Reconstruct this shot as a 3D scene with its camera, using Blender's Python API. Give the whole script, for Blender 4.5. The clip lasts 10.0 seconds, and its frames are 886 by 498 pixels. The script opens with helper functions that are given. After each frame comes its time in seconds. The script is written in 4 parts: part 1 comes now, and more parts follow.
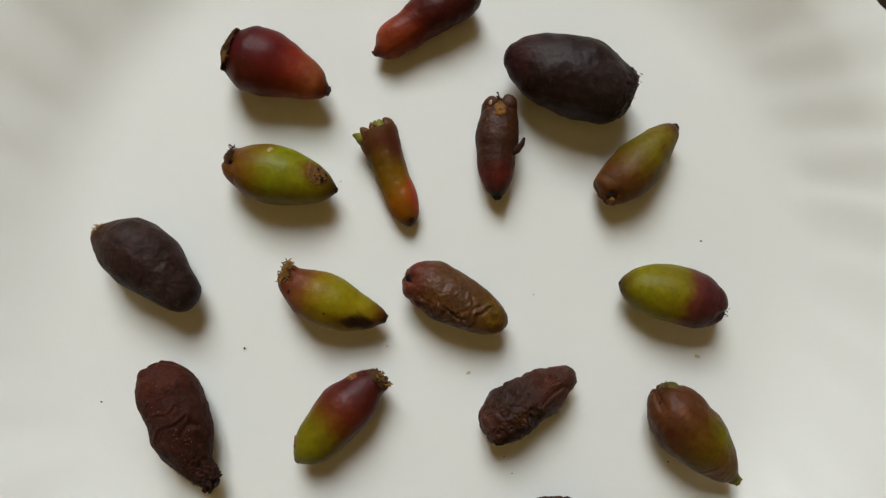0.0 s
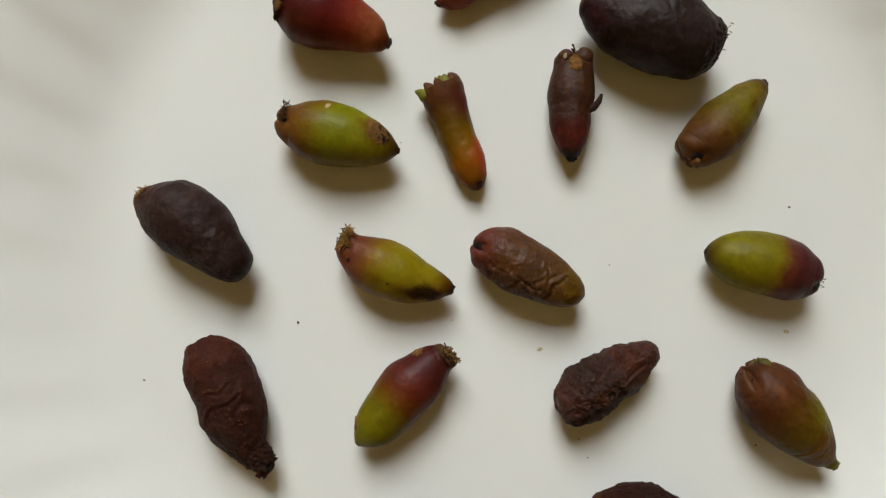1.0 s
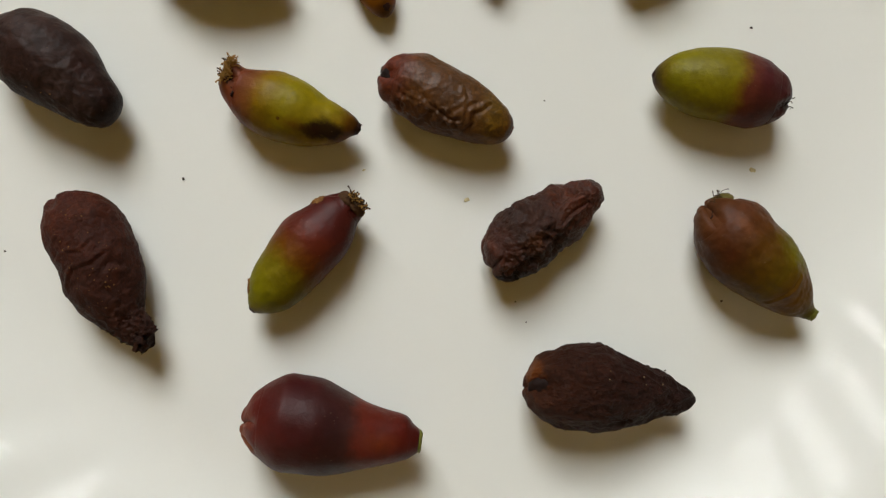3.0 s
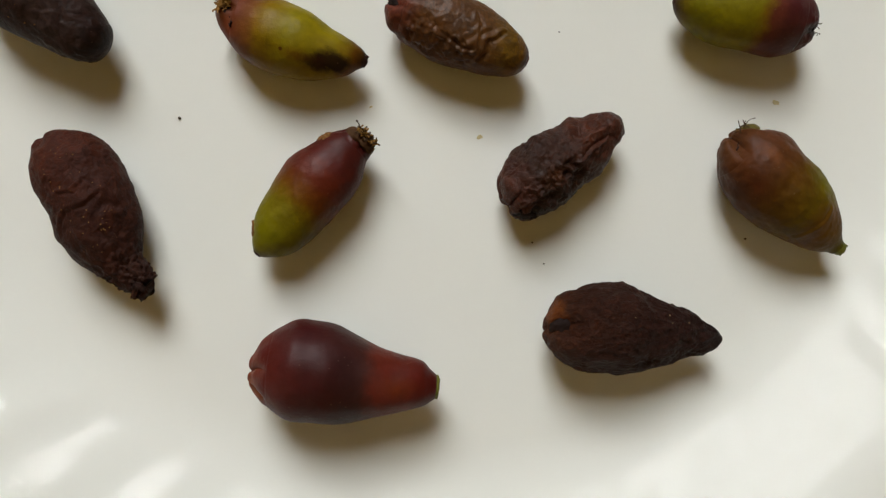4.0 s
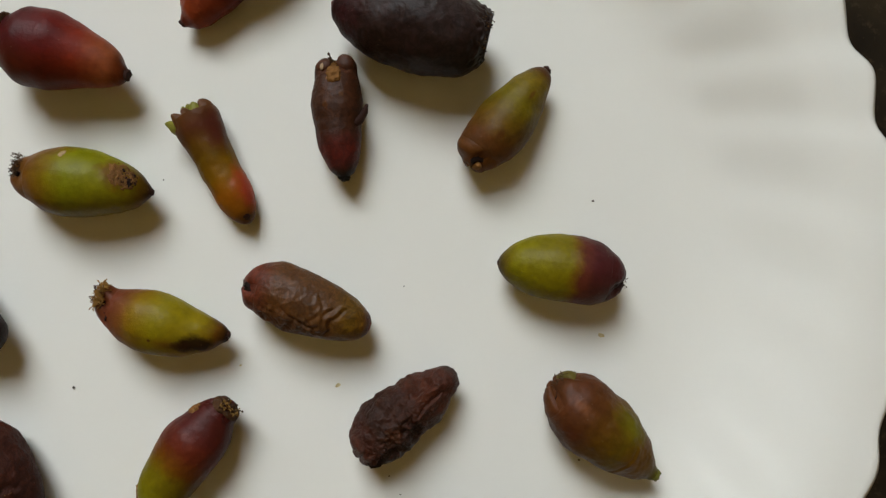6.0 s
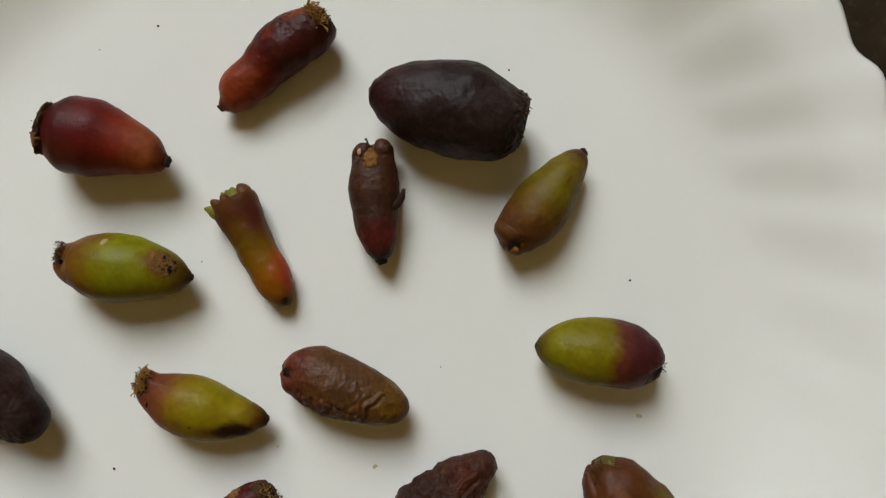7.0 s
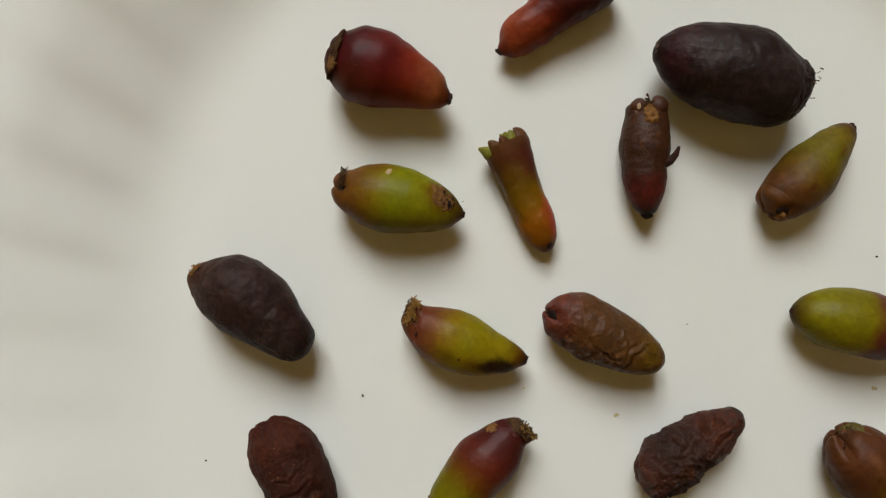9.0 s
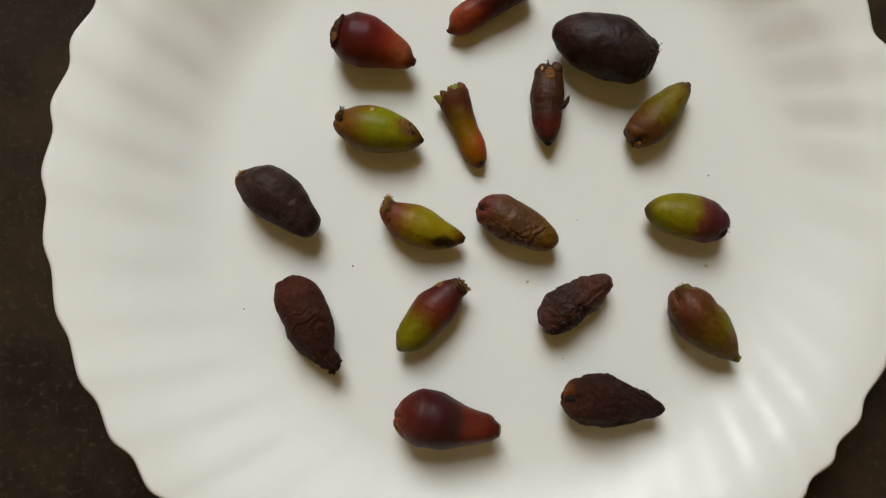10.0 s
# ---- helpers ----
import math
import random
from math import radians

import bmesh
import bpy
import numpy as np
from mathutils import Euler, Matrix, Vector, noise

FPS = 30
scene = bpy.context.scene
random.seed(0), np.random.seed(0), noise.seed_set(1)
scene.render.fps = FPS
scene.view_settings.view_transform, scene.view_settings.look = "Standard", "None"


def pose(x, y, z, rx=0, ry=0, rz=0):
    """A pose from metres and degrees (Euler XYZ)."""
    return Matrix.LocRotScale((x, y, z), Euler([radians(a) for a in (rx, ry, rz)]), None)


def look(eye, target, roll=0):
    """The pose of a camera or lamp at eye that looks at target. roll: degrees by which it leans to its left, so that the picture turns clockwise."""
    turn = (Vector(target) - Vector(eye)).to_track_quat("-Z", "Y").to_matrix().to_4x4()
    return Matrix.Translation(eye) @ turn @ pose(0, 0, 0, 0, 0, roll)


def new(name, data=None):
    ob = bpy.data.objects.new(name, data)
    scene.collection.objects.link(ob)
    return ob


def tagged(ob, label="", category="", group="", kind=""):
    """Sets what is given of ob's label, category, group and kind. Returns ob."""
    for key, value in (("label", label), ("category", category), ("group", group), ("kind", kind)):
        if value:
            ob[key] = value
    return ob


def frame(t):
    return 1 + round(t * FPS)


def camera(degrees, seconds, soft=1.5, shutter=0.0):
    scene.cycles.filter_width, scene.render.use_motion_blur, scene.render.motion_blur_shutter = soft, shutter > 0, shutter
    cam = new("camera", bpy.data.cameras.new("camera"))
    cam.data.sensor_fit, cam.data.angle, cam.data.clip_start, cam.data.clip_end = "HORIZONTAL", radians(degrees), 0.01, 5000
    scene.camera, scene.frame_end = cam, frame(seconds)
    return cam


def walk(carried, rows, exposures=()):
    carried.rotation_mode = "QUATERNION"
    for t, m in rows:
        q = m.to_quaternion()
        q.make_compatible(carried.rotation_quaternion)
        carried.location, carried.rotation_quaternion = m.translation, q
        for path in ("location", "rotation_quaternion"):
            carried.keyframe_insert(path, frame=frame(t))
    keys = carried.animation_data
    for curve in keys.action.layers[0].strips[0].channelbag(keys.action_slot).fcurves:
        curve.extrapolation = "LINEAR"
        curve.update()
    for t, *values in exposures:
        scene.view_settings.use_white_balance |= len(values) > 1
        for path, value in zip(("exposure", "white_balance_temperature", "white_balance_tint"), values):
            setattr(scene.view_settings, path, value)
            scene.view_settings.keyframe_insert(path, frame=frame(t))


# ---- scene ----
cam = camera(63.26, 10.0, soft=1.3)
PATH = [
    (0.0, pose(0.0027, -0.0115, 0.1926, 4.77, -1.63, 1.71)),
    (0.5, pose(-0.0020, -0.0077, 0.1838, 4.47, -1.66, 1.63)),
    (1.0, pose(-0.0127, -0.0174, 0.1780, 4.35, -1.58, 1.70)),
    (1.5, pose(-0.0178, -0.0224, 0.1717, 3.59, -1.58, 1.76)),
    (2.0, pose(-0.0093, -0.0357, 0.1726, 3.41, -1.58, 1.42)),
    (2.5, pose(0.0044, -0.0402, 0.1734, 3.65, -1.65, 0.16)),
    (3.0, pose(0.0062, -0.0469, 0.1527, 4.01, -1.47, -0.57)),
    (3.2, pose(-0.0020, -0.0558, 0.1519, 3.92, -1.65, -0.68)),
    (4.3, pose(0.0052, -0.0520, 0.1442, 2.04, -3.02, -2.11)),
    (4.5, pose(0.0132, -0.0467, 0.1482, 1.71, -3.18, -2.50)),
    (5.0, pose(0.0242, -0.0336, 0.1593, 1.42, -3.12, -3.28)),
    (5.5, pose(0.0329, -0.0223, 0.1610, 1.57, -2.78, -4.05)),
    (5.7, pose(0.0357, -0.0138, 0.1639, 1.69, -2.26, -4.52)),
    (6.8, pose(0.0356, 0.0070, 0.1690, 2.72, -0.05, -5.10)),
    (7.0, pose(0.0324, 0.0121, 0.1677, 2.37, -0.22, -5.04)),
    (7.5, pose(0.0239, 0.0245, 0.1669, 2.19, -0.38, -4.04)),
    (8.0, pose(-0.0020, 0.0234, 0.1671, 1.68, -0.25, -2.36)),
    (8.5, pose(-0.0171, 0.0166, 0.1687, 1.64, -0.23, -0.81)),
    (9.0, pose(-0.0264, 0.0060, 0.1700, 1.36, -0.98, -0.02)),
    (9.5, pose(-0.0249, -0.0156, 0.1896, 1.76, -1.01, 0.52)),
    (9.8, pose(-0.0206, -0.0246, 0.2117, 1.98, -1.43, 0.54)),
    (10.0, pose(-0.0172, -0.0266, 0.2414, 2.41, -1.18, 0.58)),
]
# stops, kelvin and tint of the phone's own automatic exposure
walk(cam, PATH, exposures=[(0.0, 0.03, 6350, 10), (2.0, 0.05, 6600, 10), (3.2, 0.03, 6600, 10), (5.0, -0.02, 6450, 10),
                           (5.7, -0.05, 6380, 10), (7.0, -0.07, 6400, 10), (8.5, -0.06, 6600, 10), (10.0, -0.05, 6600, 10)])

# ---- daylight from the window, and the sky outside it ----
SUN_EL, SUN_ROT = radians(48), radians(20)
world = bpy.data.worlds.new("sky")
scene.world = world
world.use_nodes = True
wn = world.node_tree
sky = wn.nodes.new("ShaderNodeTexSky")
sky.sky_type, sky.sun_disc, sky.sun_elevation, sky.sun_rotation = "NISHITA", False, SUN_EL, SUN_ROT
wn.links.new(sky.outputs[0], wn.nodes["Background"].inputs[0])
wn.nodes["Background"].inputs[1].default_value = 0.12

WIN_Y, WIN_X0, WIN_X1, WIN_Z0, WIN_Z1 = 1.00, -0.68, 0.16, 0.60, 2.22
lamp = bpy.data.lights.new("window_daylight", "AREA")
lamp.shape, lamp.size, lamp.size_y = "RECTANGLE", WIN_X1 - WIN_X0 - 0.02, WIN_Z1 - WIN_Z0 - 0.02
lamp.energy, lamp.color = 104, (0.94, 0.985, 0.985)
lamp_ob = new("window_daylight", lamp)
lamp_ob.matrix_world = look(((WIN_X0 + WIN_X1) / 2, WIN_Y + 0.10, (WIN_Z0 + WIN_Z1) / 2), ((WIN_X0 + WIN_X1) / 2, 0, (WIN_Z0 + WIN_Z1) / 2))


# ---- materials ----
def srgb(r, g, b, gain=1.0):
    def lin(v):
        v /= 255
        return min(1.0, gain * (v / 12.92 if v <= 0.04045 else ((v + 0.055) / 1.055) ** 2.4))
    return (lin(r), lin(g), lin(b), 1.0)


def rich(r, g, b, gain=1.0, more=1.25):
    """A skin colour, a little purer than it looks under its sheen."""
    c = srgb(r, g, b, gain)
    grey = 0.3 * c[0] + 0.6 * c[1] + 0.1 * c[2]
    return (*(max(0.001, k * (grey + more * (v - grey))) for k, v in zip((1.06, 0.96, 0.94), c[:3])), 1.0)


class Nodes:
    """A short hand for building one node material."""

    def __init__(self, name):
        self.mat = bpy.data.materials.new(name)
        self.mat.use_nodes = True
        self.tree = self.mat.node_tree
        self.bsdf = self.tree.nodes["Principled BSDF"]

    def add(self, kind, **inputs):
        node = self.tree.nodes.new("ShaderNode" + kind)
        for key, value in inputs.items():
            key = key.replace("_", " ")
            self.put(node.inputs[key], value)
        return node

    def put(self, socket, value):
        if isinstance(value, bpy.types.NodeSocket):
            self.tree.links.new(value, socket)
        else:
            socket.default_value = value

    def set(self, **inputs):
        for key, value in inputs.items():
            self.put(self.bsdf.inputs[key.replace("_", " ")], value)

    def math(self, op, a, b=0.0, clamp=False):
        node = self.tree.nodes.new("ShaderNodeMath")
        node.operation, node.use_clamp = op, clamp
        self.put(node.inputs[0], a)
        self.put(node.inputs[1], b)
        return node.outputs[0]

    def mix(self, fac, a, b, mode="MIX"):
        node = self.tree.nodes.new("ShaderNodeMix")
        node.data_type, node.blend_type = "RGBA", mode
        self.put(node.inputs[0], fac)
        self.put(node.inputs[6], a)
        self.put(node.inputs[7], b)
        return node.outputs[2]

    def noise(self, scale, detail=4.0, rough=0.55, vector=None, distortion=0.0):
        node = self.add("TexNoise", Scale=scale, Detail=detail, Roughness=rough, Distortion=distortion)
        if vector is not None:
            self.put(node.inputs["Vector"], vector)
        return node.outputs["Fac"]

    def ramp(self, fac, stops):
        node = self.tree.nodes.new("ShaderNodeValToRGB")
        while len(node.color_ramp.elements) < len(stops):
            node.color_ramp.elements.new(1.0)
        for element, (at, colour) in zip(node.color_ramp.elements, stops):
            element.position = at
            element.color = colour if len(colour) == 4 else (*colour, 1)
        self.put(node.inputs[0], fac)
        return node.outputs["Color"]

    def bump(self, height, distance, strength=1.0, after=None):
        node = self.add("Bump", Height=height, Distance=distance, Strength=strength)
        if after is not None:
            self.put(node.inputs["Normal"], after)
        return node.outputs["Normal"]

    def place(self):
        return self.tree.nodes.new("ShaderNodeTexCoord").outputs["Object"]


def plain(name, colour, rough=0.5, spread=0.12, scale=30.0, bump=0.0, metal=0.0):
    n = Nodes(name)
    at = n.place()
    fine = n.noise(scale, 5, 0.6, at)
    broad = n.noise(scale * 0.15, 3, 0.5, at)
    both = n.math("ADD", n.math("MULTIPLY", fine, 0.5), n.math("MULTIPLY", broad, 0.5))
    dark = tuple(c * (1 - spread) for c in colour[:3])
    light = tuple(min(1, c * (1 + spread)) for c in colour[:3])
    n.set(Base_Color=n.ramp(both, [(0.3, dark), (0.7, light)]), Roughness=rough, Metallic=metal, Specular_IOR_Level=0.18)
    if bump:
        n.set(Normal=n.bump(fine, bump))
    return n.mat


def glaze():
    n = Nodes("white_glaze")
    at = n.place()
    cloud = n.noise(14, 3, 0.5, at)
    n.set(Base_Color=n.ramp(cloud, [(0.3, (0.79, 0.785, 0.735)), (0.7, (0.82, 0.815, 0.765))]),
          Roughness=n.math("ADD", n.math("MULTIPLY", n.noise(60, 3, 0.5, at), 0.008), 0.004), IOR=1.5, Specular_IOR_Level=0.09)
    n.set(Normal=n.bump(n.noise(22, 2, 0.4, at), 0.0003, 0.4))
    return n.mat


def granite():
    n = Nodes("dark_granite")
    at = n.place()
    big = n.noise(26, 4, 0.6, at)
    fine = n.noise(420, 3, 0.7, at)
    grain = n.add("TexVoronoi", Scale=700.0, Vector=at)
    base = n.ramp(big, [(0.35, (0.012, 0.008, 0.004)), (0.65, (0.034, 0.023, 0.011))])
    base = n.mix(n.ramp(fine, [(0.55, (0, 0, 0)), (0.75, (0.6, 0.6, 0.6))]), base, (0.070, 0.050, 0.026, 1))
    base = n.mix(n.ramp(grain.outputs["Distance"], [(0.0, (0.5, 0.5, 0.5)), (0.18, (0, 0, 0))]), base, (0.008, 0.007, 0.006, 1))
    n.set(Base_Color=base, Roughness=0.75, Specular_IOR_Level=0.12, Normal=n.bump(fine, 0.0004, 0.6))
    return n.mat


GAIN = 0.54


def skin(name, length, stops, rough=0.38, wrinkle=0.0, wrinkle_scale=260.0, stretch=(1, 1, 1), mottle=0.25, under=None, bloom=0.0, blush=None, gain=1.0, gloss=0.18, fine=0.00012, tint=(1, 1, 1), spots=()):
    """Fruit skin. stops: colours (0 to 255) from the crown (0) to the stalk end (1). under: a colour of the flank and underside with its strength.
    bloom: a pale waxy veil. blush: (s, side, size, colour)."""
    n = Nodes(name)
    at = n.place()
    sep = n.add("SeparateXYZ", Vector=at)
    s = n.math("ADD", n.math("DIVIDE", sep.outputs["X"], length), 0.5)
    warp = n.math("MULTIPLY", n.math("SUBTRACT", n.noise(150, 4, 0.6, at), 0.5), 0.22)
    s = n.math("ADD", s, warp, True)
    colour = n.ramp(s, [(p, rich(*c, gain=GAIN * gain)) for p, c in stops])
    if blush is not None:
        bs, by, bz, size, bc, amount = blush
        spot = n.add("VectorMath", Vector=at)
        spot.operation = "DISTANCE"
        spot.inputs[1].default_value = ((bs - 0.5) * length, by, bz)
        edge = n.math("ADD", spot.outputs["Value"], n.math("MULTIPLY", n.noise(300, 4, 0.6, at), size * 0.5))
        fac = n.math("MULTIPLY", n.math("SUBTRACT", 1.0, n.math("DIVIDE", edge, size * 1.25), True), amount, True)
        colour = n.mix(fac, colour, rich(*bc, gain=GAIN * gain))
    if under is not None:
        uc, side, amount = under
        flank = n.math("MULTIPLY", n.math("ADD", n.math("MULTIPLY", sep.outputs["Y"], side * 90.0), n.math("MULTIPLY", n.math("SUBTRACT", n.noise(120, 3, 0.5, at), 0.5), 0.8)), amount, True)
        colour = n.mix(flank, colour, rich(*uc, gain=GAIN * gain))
    for centre, along, across, tone, amount, hard in spots:
        mapped = n.add("VectorMath", Vector=at)
        mapped.operation = "SUBTRACT"
        mapped.inputs[1].default_value = centre
        scaled = n.add("VectorMath", Vector=mapped.outputs["Vector"])
        scaled.operation = "MULTIPLY"
        scaled.inputs[1].default_value = (1 / along, 1 / across, 1 / across)
        size = n.add("VectorMath", Vector=scaled.outputs["Vector"])
        size.operation = "LENGTH"
        edge = n.math("ADD", size.outputs["Value"], n.math("MULTIPLY", n.math("SUBTRACT", n.noise(420, 5, 0.65, at), 0.5), 1.1))
        fac = n.math("MULTIPLY", n.math("MULTIPLY", n.math("SUBTRACT", 1.0, edge), hard, True), amount)
        colour = n.mix(fac, colour, rich(*tone, gain=GAIN * gain))
    broad = n.noise(75, 4, 0.6, at)
    colour = n.mix(1.0, colour, n.ramp(broad, [(0.32, (0.80, 0.78, 0.76)), (0.68, (1.2, 1.2, 1.18))]), "MULTIPLY")
    dapple = n.noise(520, 5, 0.65, at)
    colour = n.mix(mottle, colour, n.mix(1.0, colour, n.ramp(dapple, [(0.3, (0.45, 0.42, 0.42)), (0.7, (1.7, 1.65, 1.6))]), "MULTIPLY"))
    if bloom:
        veil = n.ramp(n.noise(90, 5, 0.65, at), [(0.42, (0, 0, 0)), (0.75, (bloom, bloom, bloom))])
        colour = n.mix(veil, colour, (0.26, 0.21, 0.19, 1))
    colour = n.mix(1.0, colour, (*tint, 1), "MULTIPLY")
    # tiny pale and dark lenticels
    dots = n.add("TexVoronoi", Scale=1100.0, Vector=at)
    keep = n.math("GREATER_THAN", n.noise(340, 1, 0.5, at), 0.60)
    dot = n.math("MULTIPLY", n.math("LESS_THAN", dots.outputs["Distance"], 0.14), keep)
    colour = n.mix(n.math("MULTIPLY", dot, 0.30), colour, srgb(120, 95, 75))
    n.set(Base_Color=colour, Roughness=n.math("ADD", n.math("MULTIPLY", n.noise(200, 4, 0.6, at), 0.22), rough - 0.03),
          Subsurface_Weight=0.06, Subsurface_Radius=(0.002, 0.0012, 0.0006), Subsurface_Scale=1.0, Specular_IOR_Level=gloss)
    normal = n.bump(n.noise(1300, 4, 0.65, at), fine, 0.7)
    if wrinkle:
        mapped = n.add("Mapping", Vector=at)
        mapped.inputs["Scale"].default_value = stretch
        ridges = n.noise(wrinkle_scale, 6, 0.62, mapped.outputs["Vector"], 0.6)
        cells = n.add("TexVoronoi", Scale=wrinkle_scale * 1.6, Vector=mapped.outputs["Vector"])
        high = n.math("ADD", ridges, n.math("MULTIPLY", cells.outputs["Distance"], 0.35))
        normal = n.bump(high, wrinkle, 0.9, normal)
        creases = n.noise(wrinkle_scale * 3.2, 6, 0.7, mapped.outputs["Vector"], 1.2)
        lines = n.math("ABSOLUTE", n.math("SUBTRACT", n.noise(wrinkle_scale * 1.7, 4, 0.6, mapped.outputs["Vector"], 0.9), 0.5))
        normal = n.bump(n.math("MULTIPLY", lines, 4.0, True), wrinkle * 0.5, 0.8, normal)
        # wrinkle lines darkened in the colour: dried dirt, plus painted shade in the creases
        grime_and_shade = n.math("MULTIPLY", n.math("SUBTRACT", 1.0, n.math("MULTIPLY", lines, 12.0, True)), 0.55)
        n.set(Base_Color=n.mix(grime_and_shade, colour, n.mix(1.0, colour, (0.30, 0.26, 0.24, 1), "MULTIPLY")))
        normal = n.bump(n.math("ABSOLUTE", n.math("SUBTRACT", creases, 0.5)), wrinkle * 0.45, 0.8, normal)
    n.set(Normal=normal)
    return n.mat


GLAZE, GRANITE = glaze(), granite()
WALL = plain("warm_plaster", (0.42, 0.28, 0.085), 0.9, 0.05, 12, 0.0006)
CEIL = plain("ceiling_paint", (0.42, 0.30, 0.125), 0.9, 0.04, 12)
FLOOR = plain("floor_tile", (0.36, 0.26, 0.14), 0.5, 0.15, 9)
WOOD = plain("painted_wood", (0.30, 0.28, 0.25), 0.5, 0.12, 40)
IRON = plain("dark_iron", (0.03, 0.03, 0.03), 0.5, 0.2, 80)
TABLE_WOOD = plain("table_wood", (0.09, 0.06, 0.04), 0.5, 0.25, 35)
STRAW = plain("dry_stamens", srgb(160, 118, 58, 0.85)[:3], 0.8, 0.45, 900)
DARK_STRAW = plain("dark_stamens", srgb(70, 52, 35)[:3], 0.8, 0.45, 900)
SCAB = plain("corky_scab", srgb(138, 96, 52, 0.75)[:3], 0.85, 0.65, 900, 0.0003)
# for real dark scabs, and for shade painted into crown hollows
SCAB_AND_SHADE = plain("scar_and_shade", srgb(30, 16, 12)[:3], 0.75, 0.5, 700, 0.0003)
TAN = plain("tan_core", srgb(142, 98, 50, 0.65)[:3], 0.85, 0.6, 900, 0.0003)
DARK_STEM = plain("dark_stalk_scar", srgb(52, 30, 24)[:3], 0.75, 0.4, 900, 0.0002)
GREEN_STEM = plain("green_stalk", srgb(112, 110, 40, 0.7)[:3], 0.6, 0.3, 700, 0.0002)
GREEN_LOBE = plain("green_sepal", srgb(135, 132, 50, 0.85)[:3], 0.5, 0.3, 700)
WITHERED = plain("withered_sepal", srgb(72, 48, 28)[:3], 0.8, 0.5, 900, 0.0004)
PALE = plain("pale_flake", srgb(172, 145, 112)[:3], 0.8, 0.2, 900)
CRUMB = plain("dark_crumb", srgb(60, 50, 42)[:3], 0.8, 0.4, 900)
STAIN = plain("brown_stain", srgb(205, 190, 145)[:3], 0.5, 0.3, 700)


# ---- building helpers ----
def mesh_of(name, bm, material, smooth=True):
    bmesh.ops.recalc_face_normals(bm, faces=bm.faces)
    me = bpy.data.meshes.new(name)
    bm.to_mesh(me)
    bm.free()
    me.materials.append(material)
    if smooth:
        for p in me.polygons:
            p.use_smooth = True
    return me


def part(name, bm, material, parent=None, label="", smooth=True):
    ob = new(name, mesh_of(name, bm, material, smooth))
    ob.parent = parent
    return tagged(ob, label)


def box(bm, x0, x1, y0, y1, z0, z1, bevel=0.0):
    out = bmesh.ops.create_cube(bm, size=1.0)
    for v in out["verts"]:
        v.co = Vector(((x0 + x1) / 2 + v.co.x * (x1 - x0), (y0 + y1) / 2 + v.co.y * (y1 - y0), (z0 + z1) / 2 + v.co.z * (z1 - z0)))
    if bevel:
        edges = list({e for v in out["verts"] for e in v.link_edges})
        bmesh.ops.bevel(bm, geom=edges, offset=bevel, segments=2, affect="EDGES", profile=0.5)
    return bm


def block(x0, x1, y0, y1, z0, z1, bevel=0.0):
    return box(bmesh.new(), x0, x1, y0, y1, z0, z1, bevel)


def tube(bm, points, radii, sides=6):
    """A tapered tube along points."""
    rings = []
    for i, p in enumerate(points):
        p = Vector(p)
        way = (Vector(points[min(i + 1, len(points) - 1)]) - Vector(points[max(i - 1, 0)])).normalized()
        a = way.orthogonal().normalized()
        b = way.cross(a)
        rings.append([bm.verts.new(p + radii[i] * (math.cos(2 * math.pi * k / sides) * a + math.sin(2 * math.pi * k / sides) * b)) for k in range(sides)])
    for lower, upper in zip(rings, rings[1:]):
        # the nearest start keeps the tube from twisting
        shift = min(range(sides), key=lambda q: (lower[0].co - upper[q].co).length)
        for k in range(sides):
            bm.faces.new((lower[k], lower[(k + 1) % sides], upper[(k + 1 + shift) % sides], upper[(k + shift) % sides]))
    bm.faces.new(rings[0][::-1])
    bm.faces.new(rings[-1])
    return bm


def smooth_curve(xs, ys):
    """A curve through the stations that never swings past them."""
    xs, ys = np.array(xs, float), np.array(ys, float)
    h = np.diff(xs)
    d = np.diff(ys) / h
    m = np.zeros(len(xs))
    for i in range(1, len(xs) - 1):
        if d[i - 1] * d[i] > 0:
            w1, w2 = 2 * h[i] + h[i - 1], h[i] + 2 * h[i - 1]
            m[i] = (w1 + w2) / (w1 / d[i - 1] + w2 / d[i])
    m[0], m[-1] = d[0], d[-1]

    def at(x):
        i = int(min(max(np.searchsorted(xs, x) - 1, 0), len(h) - 1))
        t = (x - xs[i]) / h[i]
        return ((1 + 2 * t) * (1 - t) ** 2 * ys[i] + t * (1 - t) ** 2 * h[i] * m[i]
                + t * t * (3 - 2 * t) * ys[i + 1] + t * t * (t - 1) * h[i] * m[i + 1])
    return at


# ---- the room: a closed box round the table, with one window ----
FLOOR_Z, CEIL_Z = -0.76, 2.75
X0, X1, Y0 = -1.9, 1.8, -2.2
T = 0.15


def structure(name, bm, material, label, category, smooth=False):
    ob = part(name, bm, material, None, label, smooth)
    return tagged(ob, "", category, "", "structure")


